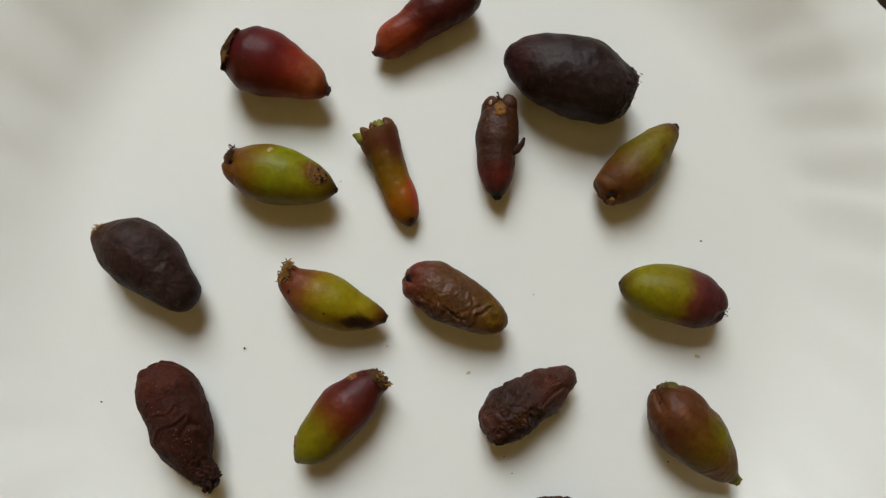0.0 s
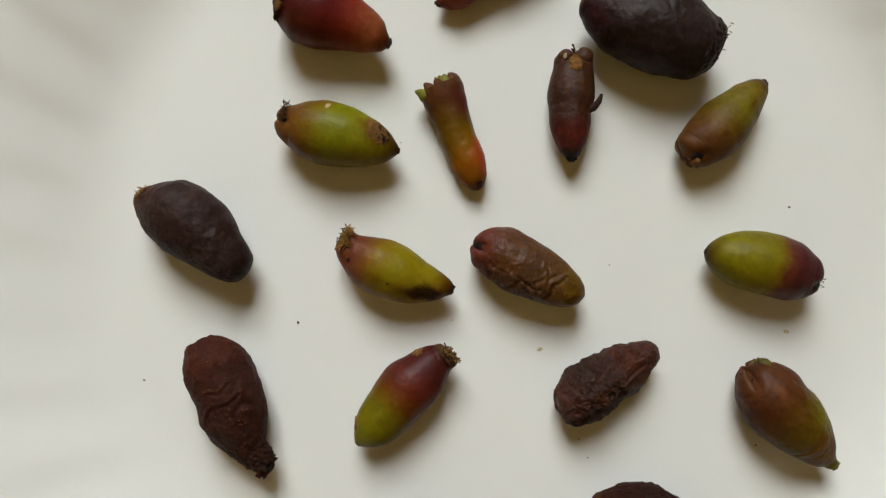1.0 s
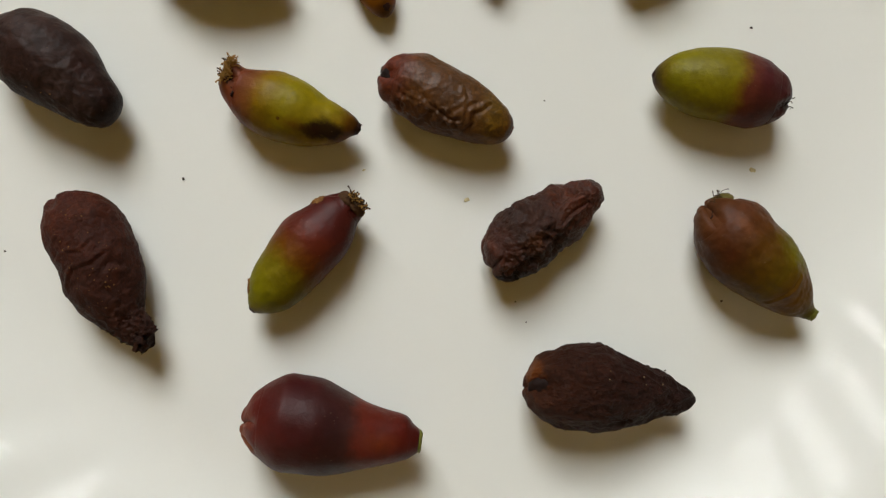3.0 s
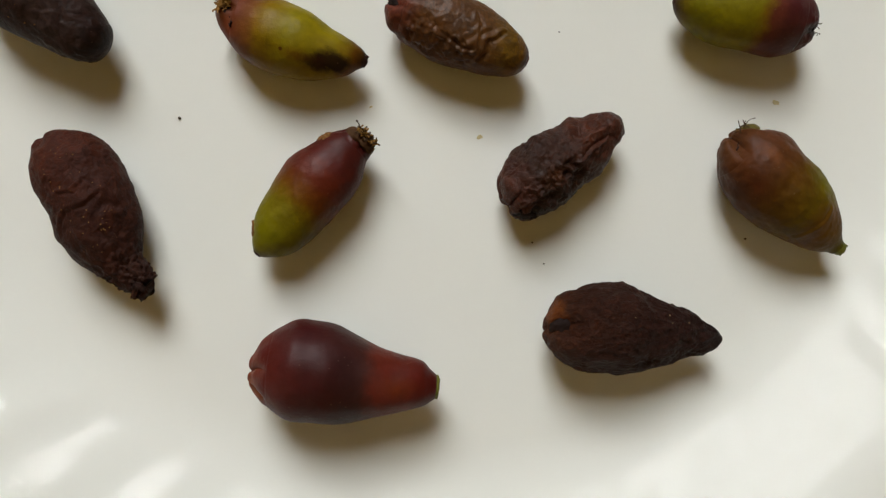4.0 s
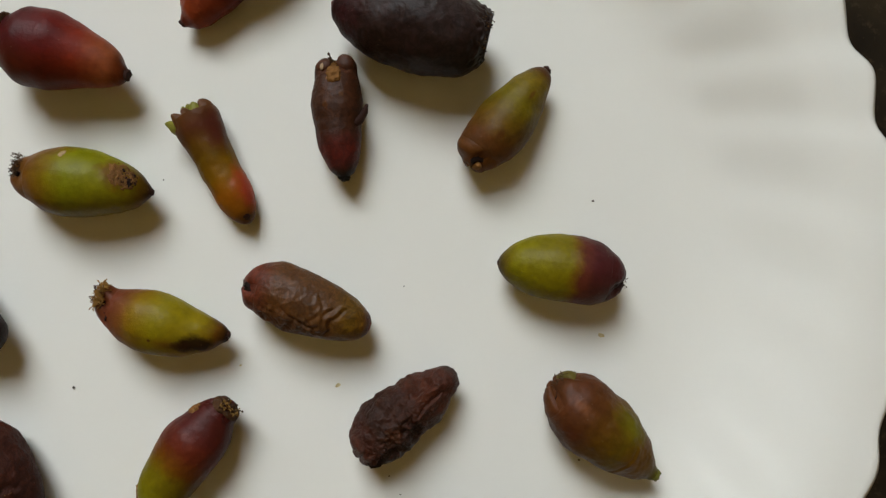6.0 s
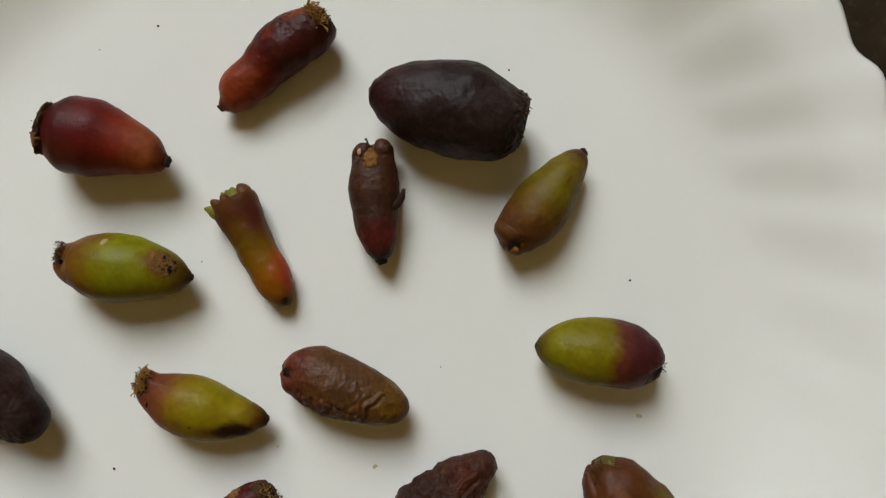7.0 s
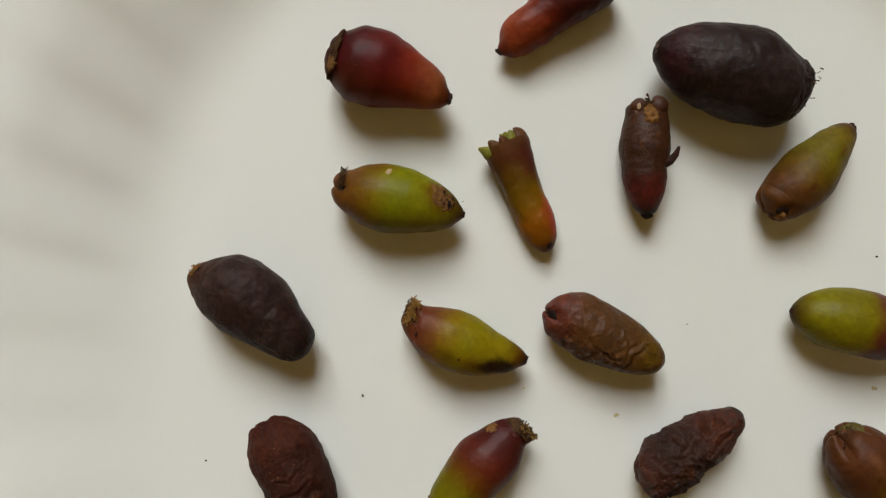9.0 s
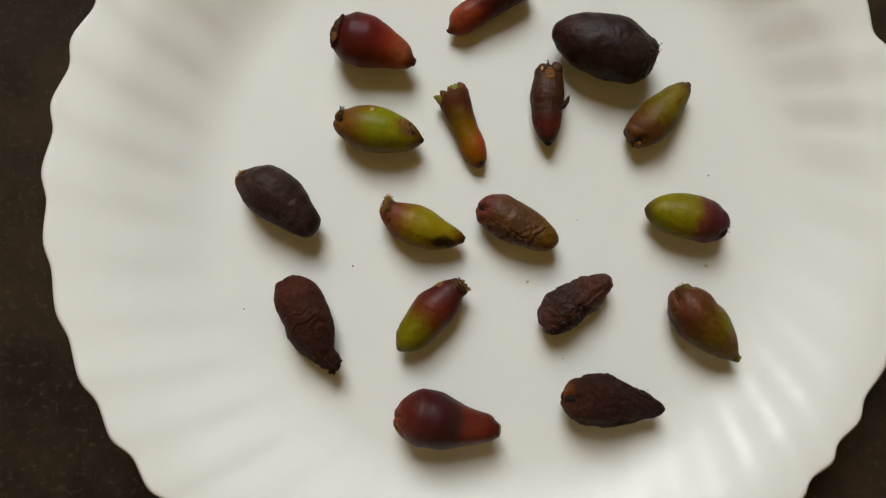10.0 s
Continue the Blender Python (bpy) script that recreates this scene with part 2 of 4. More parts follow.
structure("floor", block(X0 - T, X1 + T, Y0 - T, WIN_Y + T, FLOOR_Z - 0.1, FLOOR_Z), FLOOR, "brown tiled floor of the room", "floor")
structure("ceiling", block(X0 - T, X1 + T, Y0 - T, WIN_Y + T, CEIL_Z, CEIL_Z + 0.1), CEIL, "plain cream painted ceiling of the room", "ceiling")
structure("wall_west", block(X0 - T, X0, Y0, WIN_Y, FLOOR_Z, CEIL_Z), WALL, "plain warm beige plastered wall", "wall")
structure("wall_east", block(X1, X1 + T, Y0, WIN_Y, FLOOR_Z, CEIL_Z), WALL, "plain warm beige plastered wall", "wall")
structure("wall_south", block(X0 - T, X1 + T, Y0 - T, Y0, FLOOR_Z, CEIL_Z), WALL, "plain warm beige plastered wall", "wall")
bm = bmesh.new()
box(bm, X0 - T, WIN_X0, WIN_Y, WIN_Y + T, FLOOR_Z, CEIL_Z)
box(bm, WIN_X1, X1 + T, WIN_Y, WIN_Y + T, FLOOR_Z, CEIL_Z)
box(bm, WIN_X0, WIN_X1, WIN_Y, WIN_Y + T, FLOOR_Z, WIN_Z0)
box(bm, WIN_X0, WIN_X1, WIN_Y, WIN_Y + T, WIN_Z1, CEIL_Z)
structure("wall_north", bm, WALL, "beige plastered wall with a window opening", "wall")


def window():
    """A window with a wooden frame and a scrolled iron grille."""
    top = tagged(new("window_1"), "window with a grey frame and a scrolled iron grille", "window", "", "structure")
    top.location = (0, WIN_Y, 0)
    fw = 0.07
    for x0, x1, z0, z1 in ((WIN_X0, WIN_X0 + fw, WIN_Z0, WIN_Z1), (WIN_X1 - fw, WIN_X1, WIN_Z0, WIN_Z1),
                           (WIN_X0 + fw, WIN_X1 - fw, WIN_Z0, WIN_Z0 + fw), (WIN_X0 + fw, WIN_X1 - fw, WIN_Z1 - fw, WIN_Z1)):
        part("window_frame", block(x0, x1, 0.02, 0.08, z0, z1, 0.004), WOOD, top)
    mid = (WIN_X0 + WIN_X1) / 2
    part("mullion", block(mid - 0.03, mid + 0.03, 0.02, 0.08, WIN_Z0 + fw, WIN_Z1 - fw, 0.004), WOOD, top)
    part("window_sill", block(WIN_X0 - 0.03, WIN_X1 + 0.03, -0.04, 0.02, WIN_Z0 - 0.03, WIN_Z0 - 0.001, 0.004), WOOD, top)
    n = 4
    step = (WIN_X1 - WIN_X0) / n
    for i in range(1, n):
        x = WIN_X0 + step * i
        part("bar", tube(bmesh.new(), [(x, 0.012, WIN_Z0), (x, 0.012, WIN_Z1)], [0.014, 0.014], 6), IRON, top)
    for j in (0.10, 0.26, 0.42, 0.58, 0.74):
        zc = WIN_Z0 + (WIN_Z1 - WIN_Z0) * j
        for i in range(n):
            xc = WIN_X0 + step * (i + 0.5)
            size = 0.40 * step
            ring = [(xc + size * math.cos(a), 0.010, zc + size * math.sin(a)) for a in [2 * math.pi * k / 20 for k in range(19)]]
            part("scroll", tube(bmesh.new(), ring, [0.013] * 19, 5), IRON, top)
    part("transom", block(WIN_X0 + fw, WIN_X1 - fw, 0.022, 0.078, WIN_Z1 - 0.24, WIN_Z1 - 0.19, 0.004), WOOD, top)
    return top


window()


def table():
    top = tagged(new("table"), "table with a dark speckled brown-black granite top", "table")
    top.location = (0, 0, FLOOR_Z)
    h = -FLOOR_Z
    part("tabletop", block(-0.75, 0.75, -0.55, 0.50, h - 0.03, h, 0.004), GRANITE, top, "dark speckled granite slab", False)
    part("apron", block(-0.66, 0.66, -0.41, 0.41, h - 0.11, h - 0.031, 0.003), TABLE_WOOD, top, "", False)
    for x in (-0.66, 0.66):
        for y in (-0.41, 0.41):
            part("leg", block(x - 0.035, x + 0.035, y - 0.035, y + 0.035, 0, h - 0.111, 0.004), TABLE_WOOD, top, "", False)


table()

# ---- the plate ----
PLATE_Z = 0.010          # inner floor of the plate above the table
RIM_R, RIM_SLOPE = 0.1311, 30.5
FLUTES = 45
SWIRL = 0.34             # the flutes lean as they run outwards
WELL = (0.005, 0.001)    # the well is thrown a little off the rim's centre
# uneven flutes: the crest number at some angles round the rim, in degrees
CREST = smooth_curve((4.6, 27.5, 160, 187, 214, 316.5, 329, 364.6), (0, 3, 19, 22, 25, 39, 41, 45))


def plate():
    """White fluted dinner plate, one thrown shape with a foot ring."""
    bm = bmesh.new()
    turns = FLUTES * 12
    profile = []             # radius, height, how far the flutes show
    for r in (0.004, 0.03, 0.06, 0.075, 0.082, 0.086):
        profile.append((r, 0.0, 0.0))
    k = 46
    slopes = []
    for i in range(k):
        r = 1000 * (0.086 + (RIM_R - 0.086) * (i + 0.5) / k)
        slopes.append(radians(np.interp(r, (86, 95.5, 99.5, 103.5, 114, 121, 127, 132), (0, 18.5, 0.9 * RIM_SLOPE, RIM_SLOPE, 0.95 * RIM_SLOPE, 12, 5, 2))))
    heights = [0.0]
    for a in slopes:
        heights.append(heights[-1] + math.tan(a) * (RIM_R - 0.086) / k)
    top_h = heights[-1]

    def rise(u):
        return heights[min(k, int(round(u * k)))]

    def flute(u):
        t = min(1, max(0.0, (u - 0.10) / 0.36))
        return t * t * (3 - 2 * t)
    for i in range(1, k + 1):
        u = i / k
        profile.append((0.086 + (RIM_R - 0.086) * u, rise(u), flute(u)))
    profile.append((RIM_R + 0.0010, top_h - 0.0006, 1.0))
    profile.append((RIM_R + 0.0008, top_h - 0.0020, 1.0))
    for i in range(k - 1, 3, -3):
        u = i / k
        profile.append((0.086 + (RIM_R - 0.086) * u + 0.0006, rise(u) - 0.0032, flute(u)))
    profile += [(0.086, -0.0045, 0), (0.078, -0.0060, 0), (0.076, -0.0098, 0), (0.072, -0.0098, 0), (0.070, -0.0060, 0), (0.004, -0.0055, 0)]
    rings = []
    for r, z, f in profile:
        ring = []
        lean = SWIRL * math.log(max(r, 0.05) / RIM_R)
        out = max(0.0, (r - 0.112) / (RIM_R - 0.112)) ** 1.5
        shift = 1 - min(1, max(0.0, (r - 0.094) / (RIM_R - 0.094)))
        shift = shift * shift * (3 - 2 * shift)
        for q in range(turns):
            a = 2 * math.pi * q / turns
            crest = 2 * math.pi * CREST((math.degrees(a + lean) - 4.6) % 360 + 4.6)
            wave = math.cos(crest) + 0.12 * math.sin(2 * crest)
            slow = 0.2 * math.sin(3 * a + 0.7) + 0.15 * math.sin(7 * a)
            rr = r + f * out * 0.00080 * wave * (1 + slow)
            zz = z + f * 0.00020 * wave * (1 + slow)
            ring.append(bm.verts.new((rr * math.cos(a) + shift * WELL[0] - (1 - shift) * 0.0005, rr * math.sin(a) + shift * WELL[1], zz)))
        rings.append(ring)
    for lower, upper in zip(rings, rings[1:]):
        for q in range(turns):
            bm.faces.new((lower[q], lower[(q + 1) % turns], upper[(q + 1) % turns], upper[q]))
    bm.faces.new(rings[0])
    bm.faces.new(rings[-1][::-1])
    ob = part("plate", bm, GLAZE, None, "white glazed dinner plate with a fluted wavy rim")
    ob.location = (0, 0, PLATE_Z)
    return tagged(ob, "", "plate")


plate()


# ---- the fruits ----
STATIONS = (0.0, 0.04, 0.12, 0.25, 0.40, 0.55, 0.70, 0.82, 0.92, 0.97)


class Fruit:
    """One fruit lying on the plate, its crown at s = 0 and its stalk end at s = 1; radii and sway in millimetres.
    In its own frame x runs along it, z is up; the angle round it is 0 at +y and 90 at the top."""

    def __init__(self, label, x, y, heading, length, radii, sway, colours, seed, flat=0.94, bumps=(0.0, 300), folds=(0.0, 300, 1.0),
                 lobing=0.0, waist=0.0, collar=0.13, end=0.5, creases=(), crag=(), marks=(), tag="fresh", **look_of):
        self.length, self.flat, self.seed = length / 1000, flat, seed
        xs = (*STATIONS, 1.0)
        square = smooth_curve(xs, [(r / 1000) ** 2 for r in radii] + [(end * radii[-1] / 1000) ** 2])
        self.radius = lambda s: math.sqrt(max(square(s), 1e-8))
        side = smooth_curve(xs, [c / 1000 for c in sway] + [sway[-1] / 1000])
        self.side = side
        self.bumps, self.folds, self.lobing, self.waist, self.collar = bumps, folds, lobing, waist, collar
        self.creases, self.crag = creases, crag
        # it rests on the two places that carry its weight
        grid = [i / 80 for i in range(81)]
        rv = [self.radius(s) * flat for s in grid]
        best = None
        for i in range(0, 36):
            for j in range(37, 81):
                slope = (rv[j] - rv[i]) / (grid[j] - grid[i])
                if all(rv[k] <= rv[i] + slope * (grid[k] - grid[i]) + 1e-6 for k in range(81)):
                    best = (rv[i] - slope * grid[i], slope)
        self.a, self.b = best if best else (max(rv), 0.0)
        spots = [(self.surf(s, angle), along / 1000, across / 1000, tone, amount, hard) for s, angle, along, across, tone, amount, hard in marks]
        self.mat = skin("skin_" + tag, self.length, colours, spots=spots, **look_of)
        self.thing = tagged(new("fruit"), label, "fruit", "fruits on the plate")
        self.rest = 0.0
        self.body()
        self.thing.matrix_world = pose(x / 1000, y / 1000, PLATE_Z - self.rest - 0.00005, 0, 0, heading)

    def axis(self, s):
        return Vector(((s - 0.5) * self.length, self.side(s), self.a + self.b * s))

    def surf(self, s, angle, lift=0.0):
        a = radians(angle)
        r = self.radius(min(max(s, 0), 1))
        p = self.axis(s) + Vector((0, r * math.cos(a), r * self.flat * math.sin(a)))
        out = Vector((0, math.cos(a), math.sin(a)))
        amp, freq = self.bumps
        d = lift
        off = Vector((self.seed * 3.1, self.seed * 1.7, self.seed * 0.9))
        fade = min(1, r / 0.003)
        if amp:
            d += fade * amp * noise.fractal(p * freq + off, 1.0, 2.0, 4)
        famp, ffreq, stretch = self.folds
        if famp:
            q = Vector((p.x * ffreq / stretch, p.y * ffreq, p.z * ffreq)) + off
            q += 0.7 * Vector((noise.noise(q * 0.6), noise.noise(q * 0.6 + off), 0))
            d += fade * famp * (0.5 - 1.6 * abs(noise.noise(q)) - 0.6 * abs(noise.noise(q * 2.3)))
        if self.lobing and s < 0.16:
            d += self.lobing * r * (1 - s / 0.16) * math.cos(4 * a + math.pi)
        if self.waist and s < self.collar:
            d -= self.waist * r * (1 - s / self.collar) ** 0.7
        for depth, wide, way in self.creases:
            d += self.crease(s, angle % 360, depth / 1000, wide / 1000, way)
        for amp, freq, s0, s1, at, spread in self.crag:
            turn = abs((angle - at + 180) % 360 - 180)
            w = max(0.0, 1 - turn / spread) * max(0.0, min(1, (s - s0) / 0.06, (s1 - s) / 0.06))
            if w > 0:
                w = min(1, 2 * w)
                q = p * freq + off
                d += w * fade * amp * (0.35 - 1.5 * abs(noise.noise(q)) - 0.9 * abs(noise.noise(q * 2.1)) + 0.5 * noise.noise(q * 4.3))
        return p + out * d

    def crease(self, s, angle, depth, wide, way):
        """A fold of loose skin along a bent line: a groove with a raised lip."""
        r = self.radius(0.5)
        x, y = s * self.length, radians(angle) * r
        near, side = 1.0, 1.0
        for (s0, a0), (s1, a1) in zip(way, way[1:]):
            x0, y0, x1, y1 = s0 * self.length, radians(a0) * r, s1 * self.length, radians(a1) * r
            dx, dy = x1 - x0, y1 - y0
            k = min(1, max(0, ((x - x0) * dx + (y - y0) * dy) / (dx * dx + dy * dy)))
            ex, ey = x - x0 - k * dx, y - y0 - k * dy
            gap = math.hypot(ex, ey)
            if gap < near:
                near, side = gap, (1.0 if dx * ey - dy * ex > 0 else -1.0)
        if near > 4 * wide:
            return 0.0
        return depth * (-math.exp(-(near / wide) ** 2) + 0.9 * math.exp(-((side * near - 1.5 * wide) / (1.2 * wide)) ** 2))

    def body(self):
        rings, sides = (230, 170) if self.folds[0] or self.crag or self.creases else (120, 90)
        bm = bmesh.new()
        grid = []
        for i in range(rings + 1):
            s = 0.5 - 0.5 * math.cos(math.pi * i / rings)
            grid.append([bm.verts.new(self.surf(s, 360 * k / sides)) for k in range(sides)])
        for lower, upper in zip(grid, grid[1:]):
            for k in range(sides):
                bm.faces.new((lower[k], lower[(k + 1) % sides], upper[(k + 1) % sides], upper[k]))
        # the crown sinks in a little, the stalk end bulges
        for ring, s, push in ((grid[0], 0.0, 0.10 + 2.2 * self.waist), (grid[-1], 1.0, 0.25)):
            centre = self.axis(s)
            r = self.radius(s)
            last = ring
            for f in (0.75, 0.45, 0.2):
                inner = [bm.verts.new(centre + f * (v.co - centre) + Vector((push * r * (1 - f * f), 0, 0))) for v in ring]
                for k in range(sides):
                    bm.faces.new((last[k], last[(k + 1) % sides], inner[(k + 1) % sides], inner[k]))
                last = inner
            bm.faces.new(last)
        self.rest = min(v.co.z for v in bm.verts)
        part("flesh", bm, self.mat, self.thing)

    def lobe(self, angle, half=38, long=None, swell=0.05, material=None, label="", lip=0.80, puff=0.32, lift=0.0):
        """A fleshy sepal folded over the crown: a sector of the skin that curls over the end into the mouth."""
        bm = bmesh.new()
        across, along = 22, 30
        long = long or self.collar * 1.04
        grid = []
        r0 = self.radius(0.0)
        for j in range(along + 1):
            u = j / along
            row = []
            for i in range(across + 1):
                v = -1 + 2 * i / across
                a = angle + half * v * (1.0 - 0.10 * u)
                edge = 1 - abs(v) ** 4.5
                if u < 0.6:
                    s = long * (1 - u / 0.6)
                    r = self.radius(s)
                    start = min(1, u / 0.06)
                    d = (swell * r * (1 - (s / long) ** 2) ** 2 + lift / 1000) * start * edge - 0.45 * r * (1 - edge) * (1 - s / long) + 0.00002 - 0.00008 * (1 - start)
                    p = self.surf(s, a, d) + self.dip(s, a)
                else:
                    q = (u - 0.6) / 0.4
                    rr = r0 * (1 - lip * q) * (1 + 0.3 * swell * edge - 0.42 * (1 - edge))
                    x = -puff * r0 * math.sin(math.pi * min(1, 0.15 + q * 0.95)) + puff * r0 * math.sin(math.pi * 0.15)
                    ra = radians(a)
                    p = self.axis(0) + Vector((x * edge, rr * math.cos(ra), rr * self.flat * math.sin(ra)))
                p += 0.00016 * noise.noise_vector(p * 420 + Vector((angle, self.seed, 0))) * min(1, u * 4)
                p.z = max(p.z, self.rest + 0.0001)
                row.append(bm.verts.new(p))
            grid.append(row)
        for lower, upper in zip(grid, grid[1:]):
            for i in range(across):
                bm.faces.new((lower[i], lower[i + 1], upper[i + 1], upper[i]))
        return part("calyx_lobe", bm, material or self.mat, self.thing, label)

    def petal(self, angle, s=0.07, out=0.45, long=0.10, wide=0.62, thick=0.52, curl=0.5, material=None, label=""):
        """A sepal that stands free of the crown."""
        r = self.radius(0.14)
        a = radians(angle)
        er = Vector((0, math.cos(a), math.sin(a)))
        et = Vector((0, -math.sin(a), math.cos(a)))
        centre = self.axis(s) + er * out * r
        bm = bmesh.new()
        bmesh.ops.create_icosphere(bm, subdivisions=3, radius=1.0)
        for v in bm.verts:
            p = v.co.copy()
            q = centre - Vector((1, 0, 0)) * (long * self.length * p.x) + et * (wide * r * p.y * (1 - 0.2 * p.x)) + er * (thick * r * p.z)
            q -= er * curl * r * max(0, p.x + 0.1) ** 2
            q -= er * 0.35 * r * wide * p.y * p.y
            q += (q - centre).normalized() * 0.00022 * noise.noise(q * 500 + Vector((angle, self.seed, 0)))
            q.z = max(q.z, self.rest + 0.0001)
            v.co = q
        return part("calyx_lobe", bm, material or self.mat, self.thing, label)

    def dip(self, s, angle):
        """Undoes the sinking of the skin under the sepals."""
        if not self.waist or s >= self.collar:
            return Vector((0, 0, 0))
        a = radians(angle)
        return Vector((0, math.cos(a), math.sin(a))) * self.waist * self.radius(s) * (1 - s / self.collar) ** 0.7

    def mouth(self, angle=90, out=0.1, wide=0.5, deep=0.5, material=None):
        """Dark lump in the crown's hollow: withered tissue with the shade painted in."""
        r = self.radius(0.05)
        a = radians(angle)
        centre = self.axis(0.09) + Vector((0, math.cos(a), math.sin(a))) * out * r
        bm = bmesh.new()
        bmesh.ops.create_icosphere(bm, subdivisions=3, radius=1.0)
        for v in bm.verts:
            q = Vector((v.co.x * 0.75 * deep * r, v.co.y * 0.7 * wide * r, v.co.z * 0.7 * wide * r))
            v.co = centre + q * (1 + 0.5 * noise.noise(q * 900 + Vector((self.seed, 0, 0))) + 0.3 * noise.noise(q * 2400))
            v.co.z = max(v.co.z, self.rest + 0.0001)
        return part("mouth", bm, material or SCAB_AND_SHADE, self.thing, "dark withered mouth of the crown with painted shade")

    def lobes(self, angles=(45, 135, 225, 315), **how):
        for a in angles:
            self.lobe(a, **how)

    def tuft(self, count, long, width, material, rise=0.3, at=(0.02, 90, 0.35), thick=0.10, curl=1.0, lean=(-1, 0, 0.25), label="dry stamens"):
        """A brush of dry threads at the crown."""
        rng = random.Random(self.seed * 7 + count)
        s, angle, out = at
        r = self.radius(0.10)
        a = radians(angle)
        root = self.axis(s) + Vector((0, math.cos(a), math.sin(a))) * out * r
        bm = bmesh.new()
        lean = Vector(lean).normalized()
        for _ in range(count):
            p = root + Vector((rng.uniform(-0.4, 0.2), rng.uniform(-1, 1), rng.uniform(-0.7, 0.7))) * width / 1000
            way = (lean + 0.75 * Vector((rng.uniform(-1, 1), rng.uniform(-1, 1), rng.uniform(-1, 1)))).normalized()
            turn = Vector((rng.uniform(-1, 1), rng.uniform(-1, 1), rng.uniform(-1, 1))) * curl
            n, size = 6, long / 1000 * rng.uniform(0.5, 1.15)
            points = [p.copy()]
            for i in range(n):
                way = (way + turn * 0.32).normalized()
                p = p + way * size / n
                p.z = max(p.z, self.rest + 0.0002)
                points.append(p.copy())
            w = thick / 1000 * rng.uniform(0.7, 1.3)
            tube(bm, points, [w, w, w * 0.9, w * 0.8, w * 0.8, w * 1.5, w * 1.2], 5)
        ob = part("stamen_tuft", bm, material, self.thing, label)
        return tagged(ob, "", "", "", "stuff")

    def patch(self, name, s, angle, ds, da, material, lift=0.00025, rough=0.0002, label="", ragged=0.3):
        """A raised scab or scar on the skin."""
        bm = bmesh.new()
        rng = random.Random(self.seed + int(angle))
        ph = [rng.uniform(0, 6.28) for _ in range(4)]
        rings, sides = 16, 56
        last = None
        for i in range(rings, -1, -1):
            f = i / rings
            ring = []
            for k in range(sides):
                a = 2 * math.pi * k / sides
                edge = 1 + ragged * (0.5 * math.sin(2 * a + ph[0]) + 0.3 * math.sin(5 * a + ph[1]) + 0.25 * math.sin(9 * a + ph[2]))
                ss, aa = s + ds * f * edge * math.cos(a), angle + da * f * edge * math.sin(a)
                p0 = self.surf(ss, aa)
                up = -0.0002 if i == rings else lift * min(1, (1 - f) * 4) + rough * noise.noise(p0 * 1800) + rough * 0.6 * noise.noise(p0 * 3600)
                ring.append(bm.verts.new(self.surf(ss, aa, up)))
            if last:
                for k in range(sides):
                    bm.faces.new((last[k], last[(k + 1) % sides], ring[(k + 1) % sides], ring[k]))
            last = ring
        bmesh.ops.remove_doubles(bm, verts=last, dist=1e-6)
        return part(name, bm, material, self.thing, label)

    def nub(self, r0, r1, long, material, side=0.0, up=0.0, label="", name="stalk_end", ragged=0.15):
        """The little stump of the stalk."""
        p = self.axis(1.0) - Vector((0.5 * long / 1000, 0, 0))
        tip = 1000 * self.radius(1.0)
        r0, r1 = min(r0, 1.02 * tip), min(r1, 0.95 * tip)
        way = Vector((1, side, up)).normalized()
        steps = 6
        points = [p + way * (long / 1000) * i / steps for i in range(steps + 1)]
        radii = [(r0 + (r1 - r0) * i / steps) / 1000 * (0.72 if i == steps else 1) for i in range(steps + 1)]
        bm = tube(bmesh.new(), points, radii, 14)
        for v in bm.verts:
            v.co += (ragged * r1 / 1000) * Vector((noise.noise(v.co * 2200), noise.noise(v.co * 2200 + Vector((9, 0, 0))), noise.noise(v.co * 2200 + Vector((0, 9, 0)))))
            v.co.z = max(v.co.z, self.rest + 0.0001)
        return part(name, bm, material, self.thing, label)

    def bits(self, count, s0, s1, size, material, name="crust", angles=(0, 180), label=""):
        """Small crumbs stuck to the skin."""
        rng = random.Random(self.seed + 31)
        bm = bmesh.new()
        for _ in range(count):
            p = self.surf(rng.uniform(s0, s1), rng.uniform(*angles))
            out = bmesh.ops.create_icosphere(bm, subdivisions=1, radius=size / 1000 * rng.uniform(0.5, 1.2))
            for v in out["verts"]:
                v.co = p + v.co * rng.uniform(0.6, 1.2)
        ob = part(name, bm, material, self.thing, label, False)
        return tagged(ob, "", "", "", "stuff")


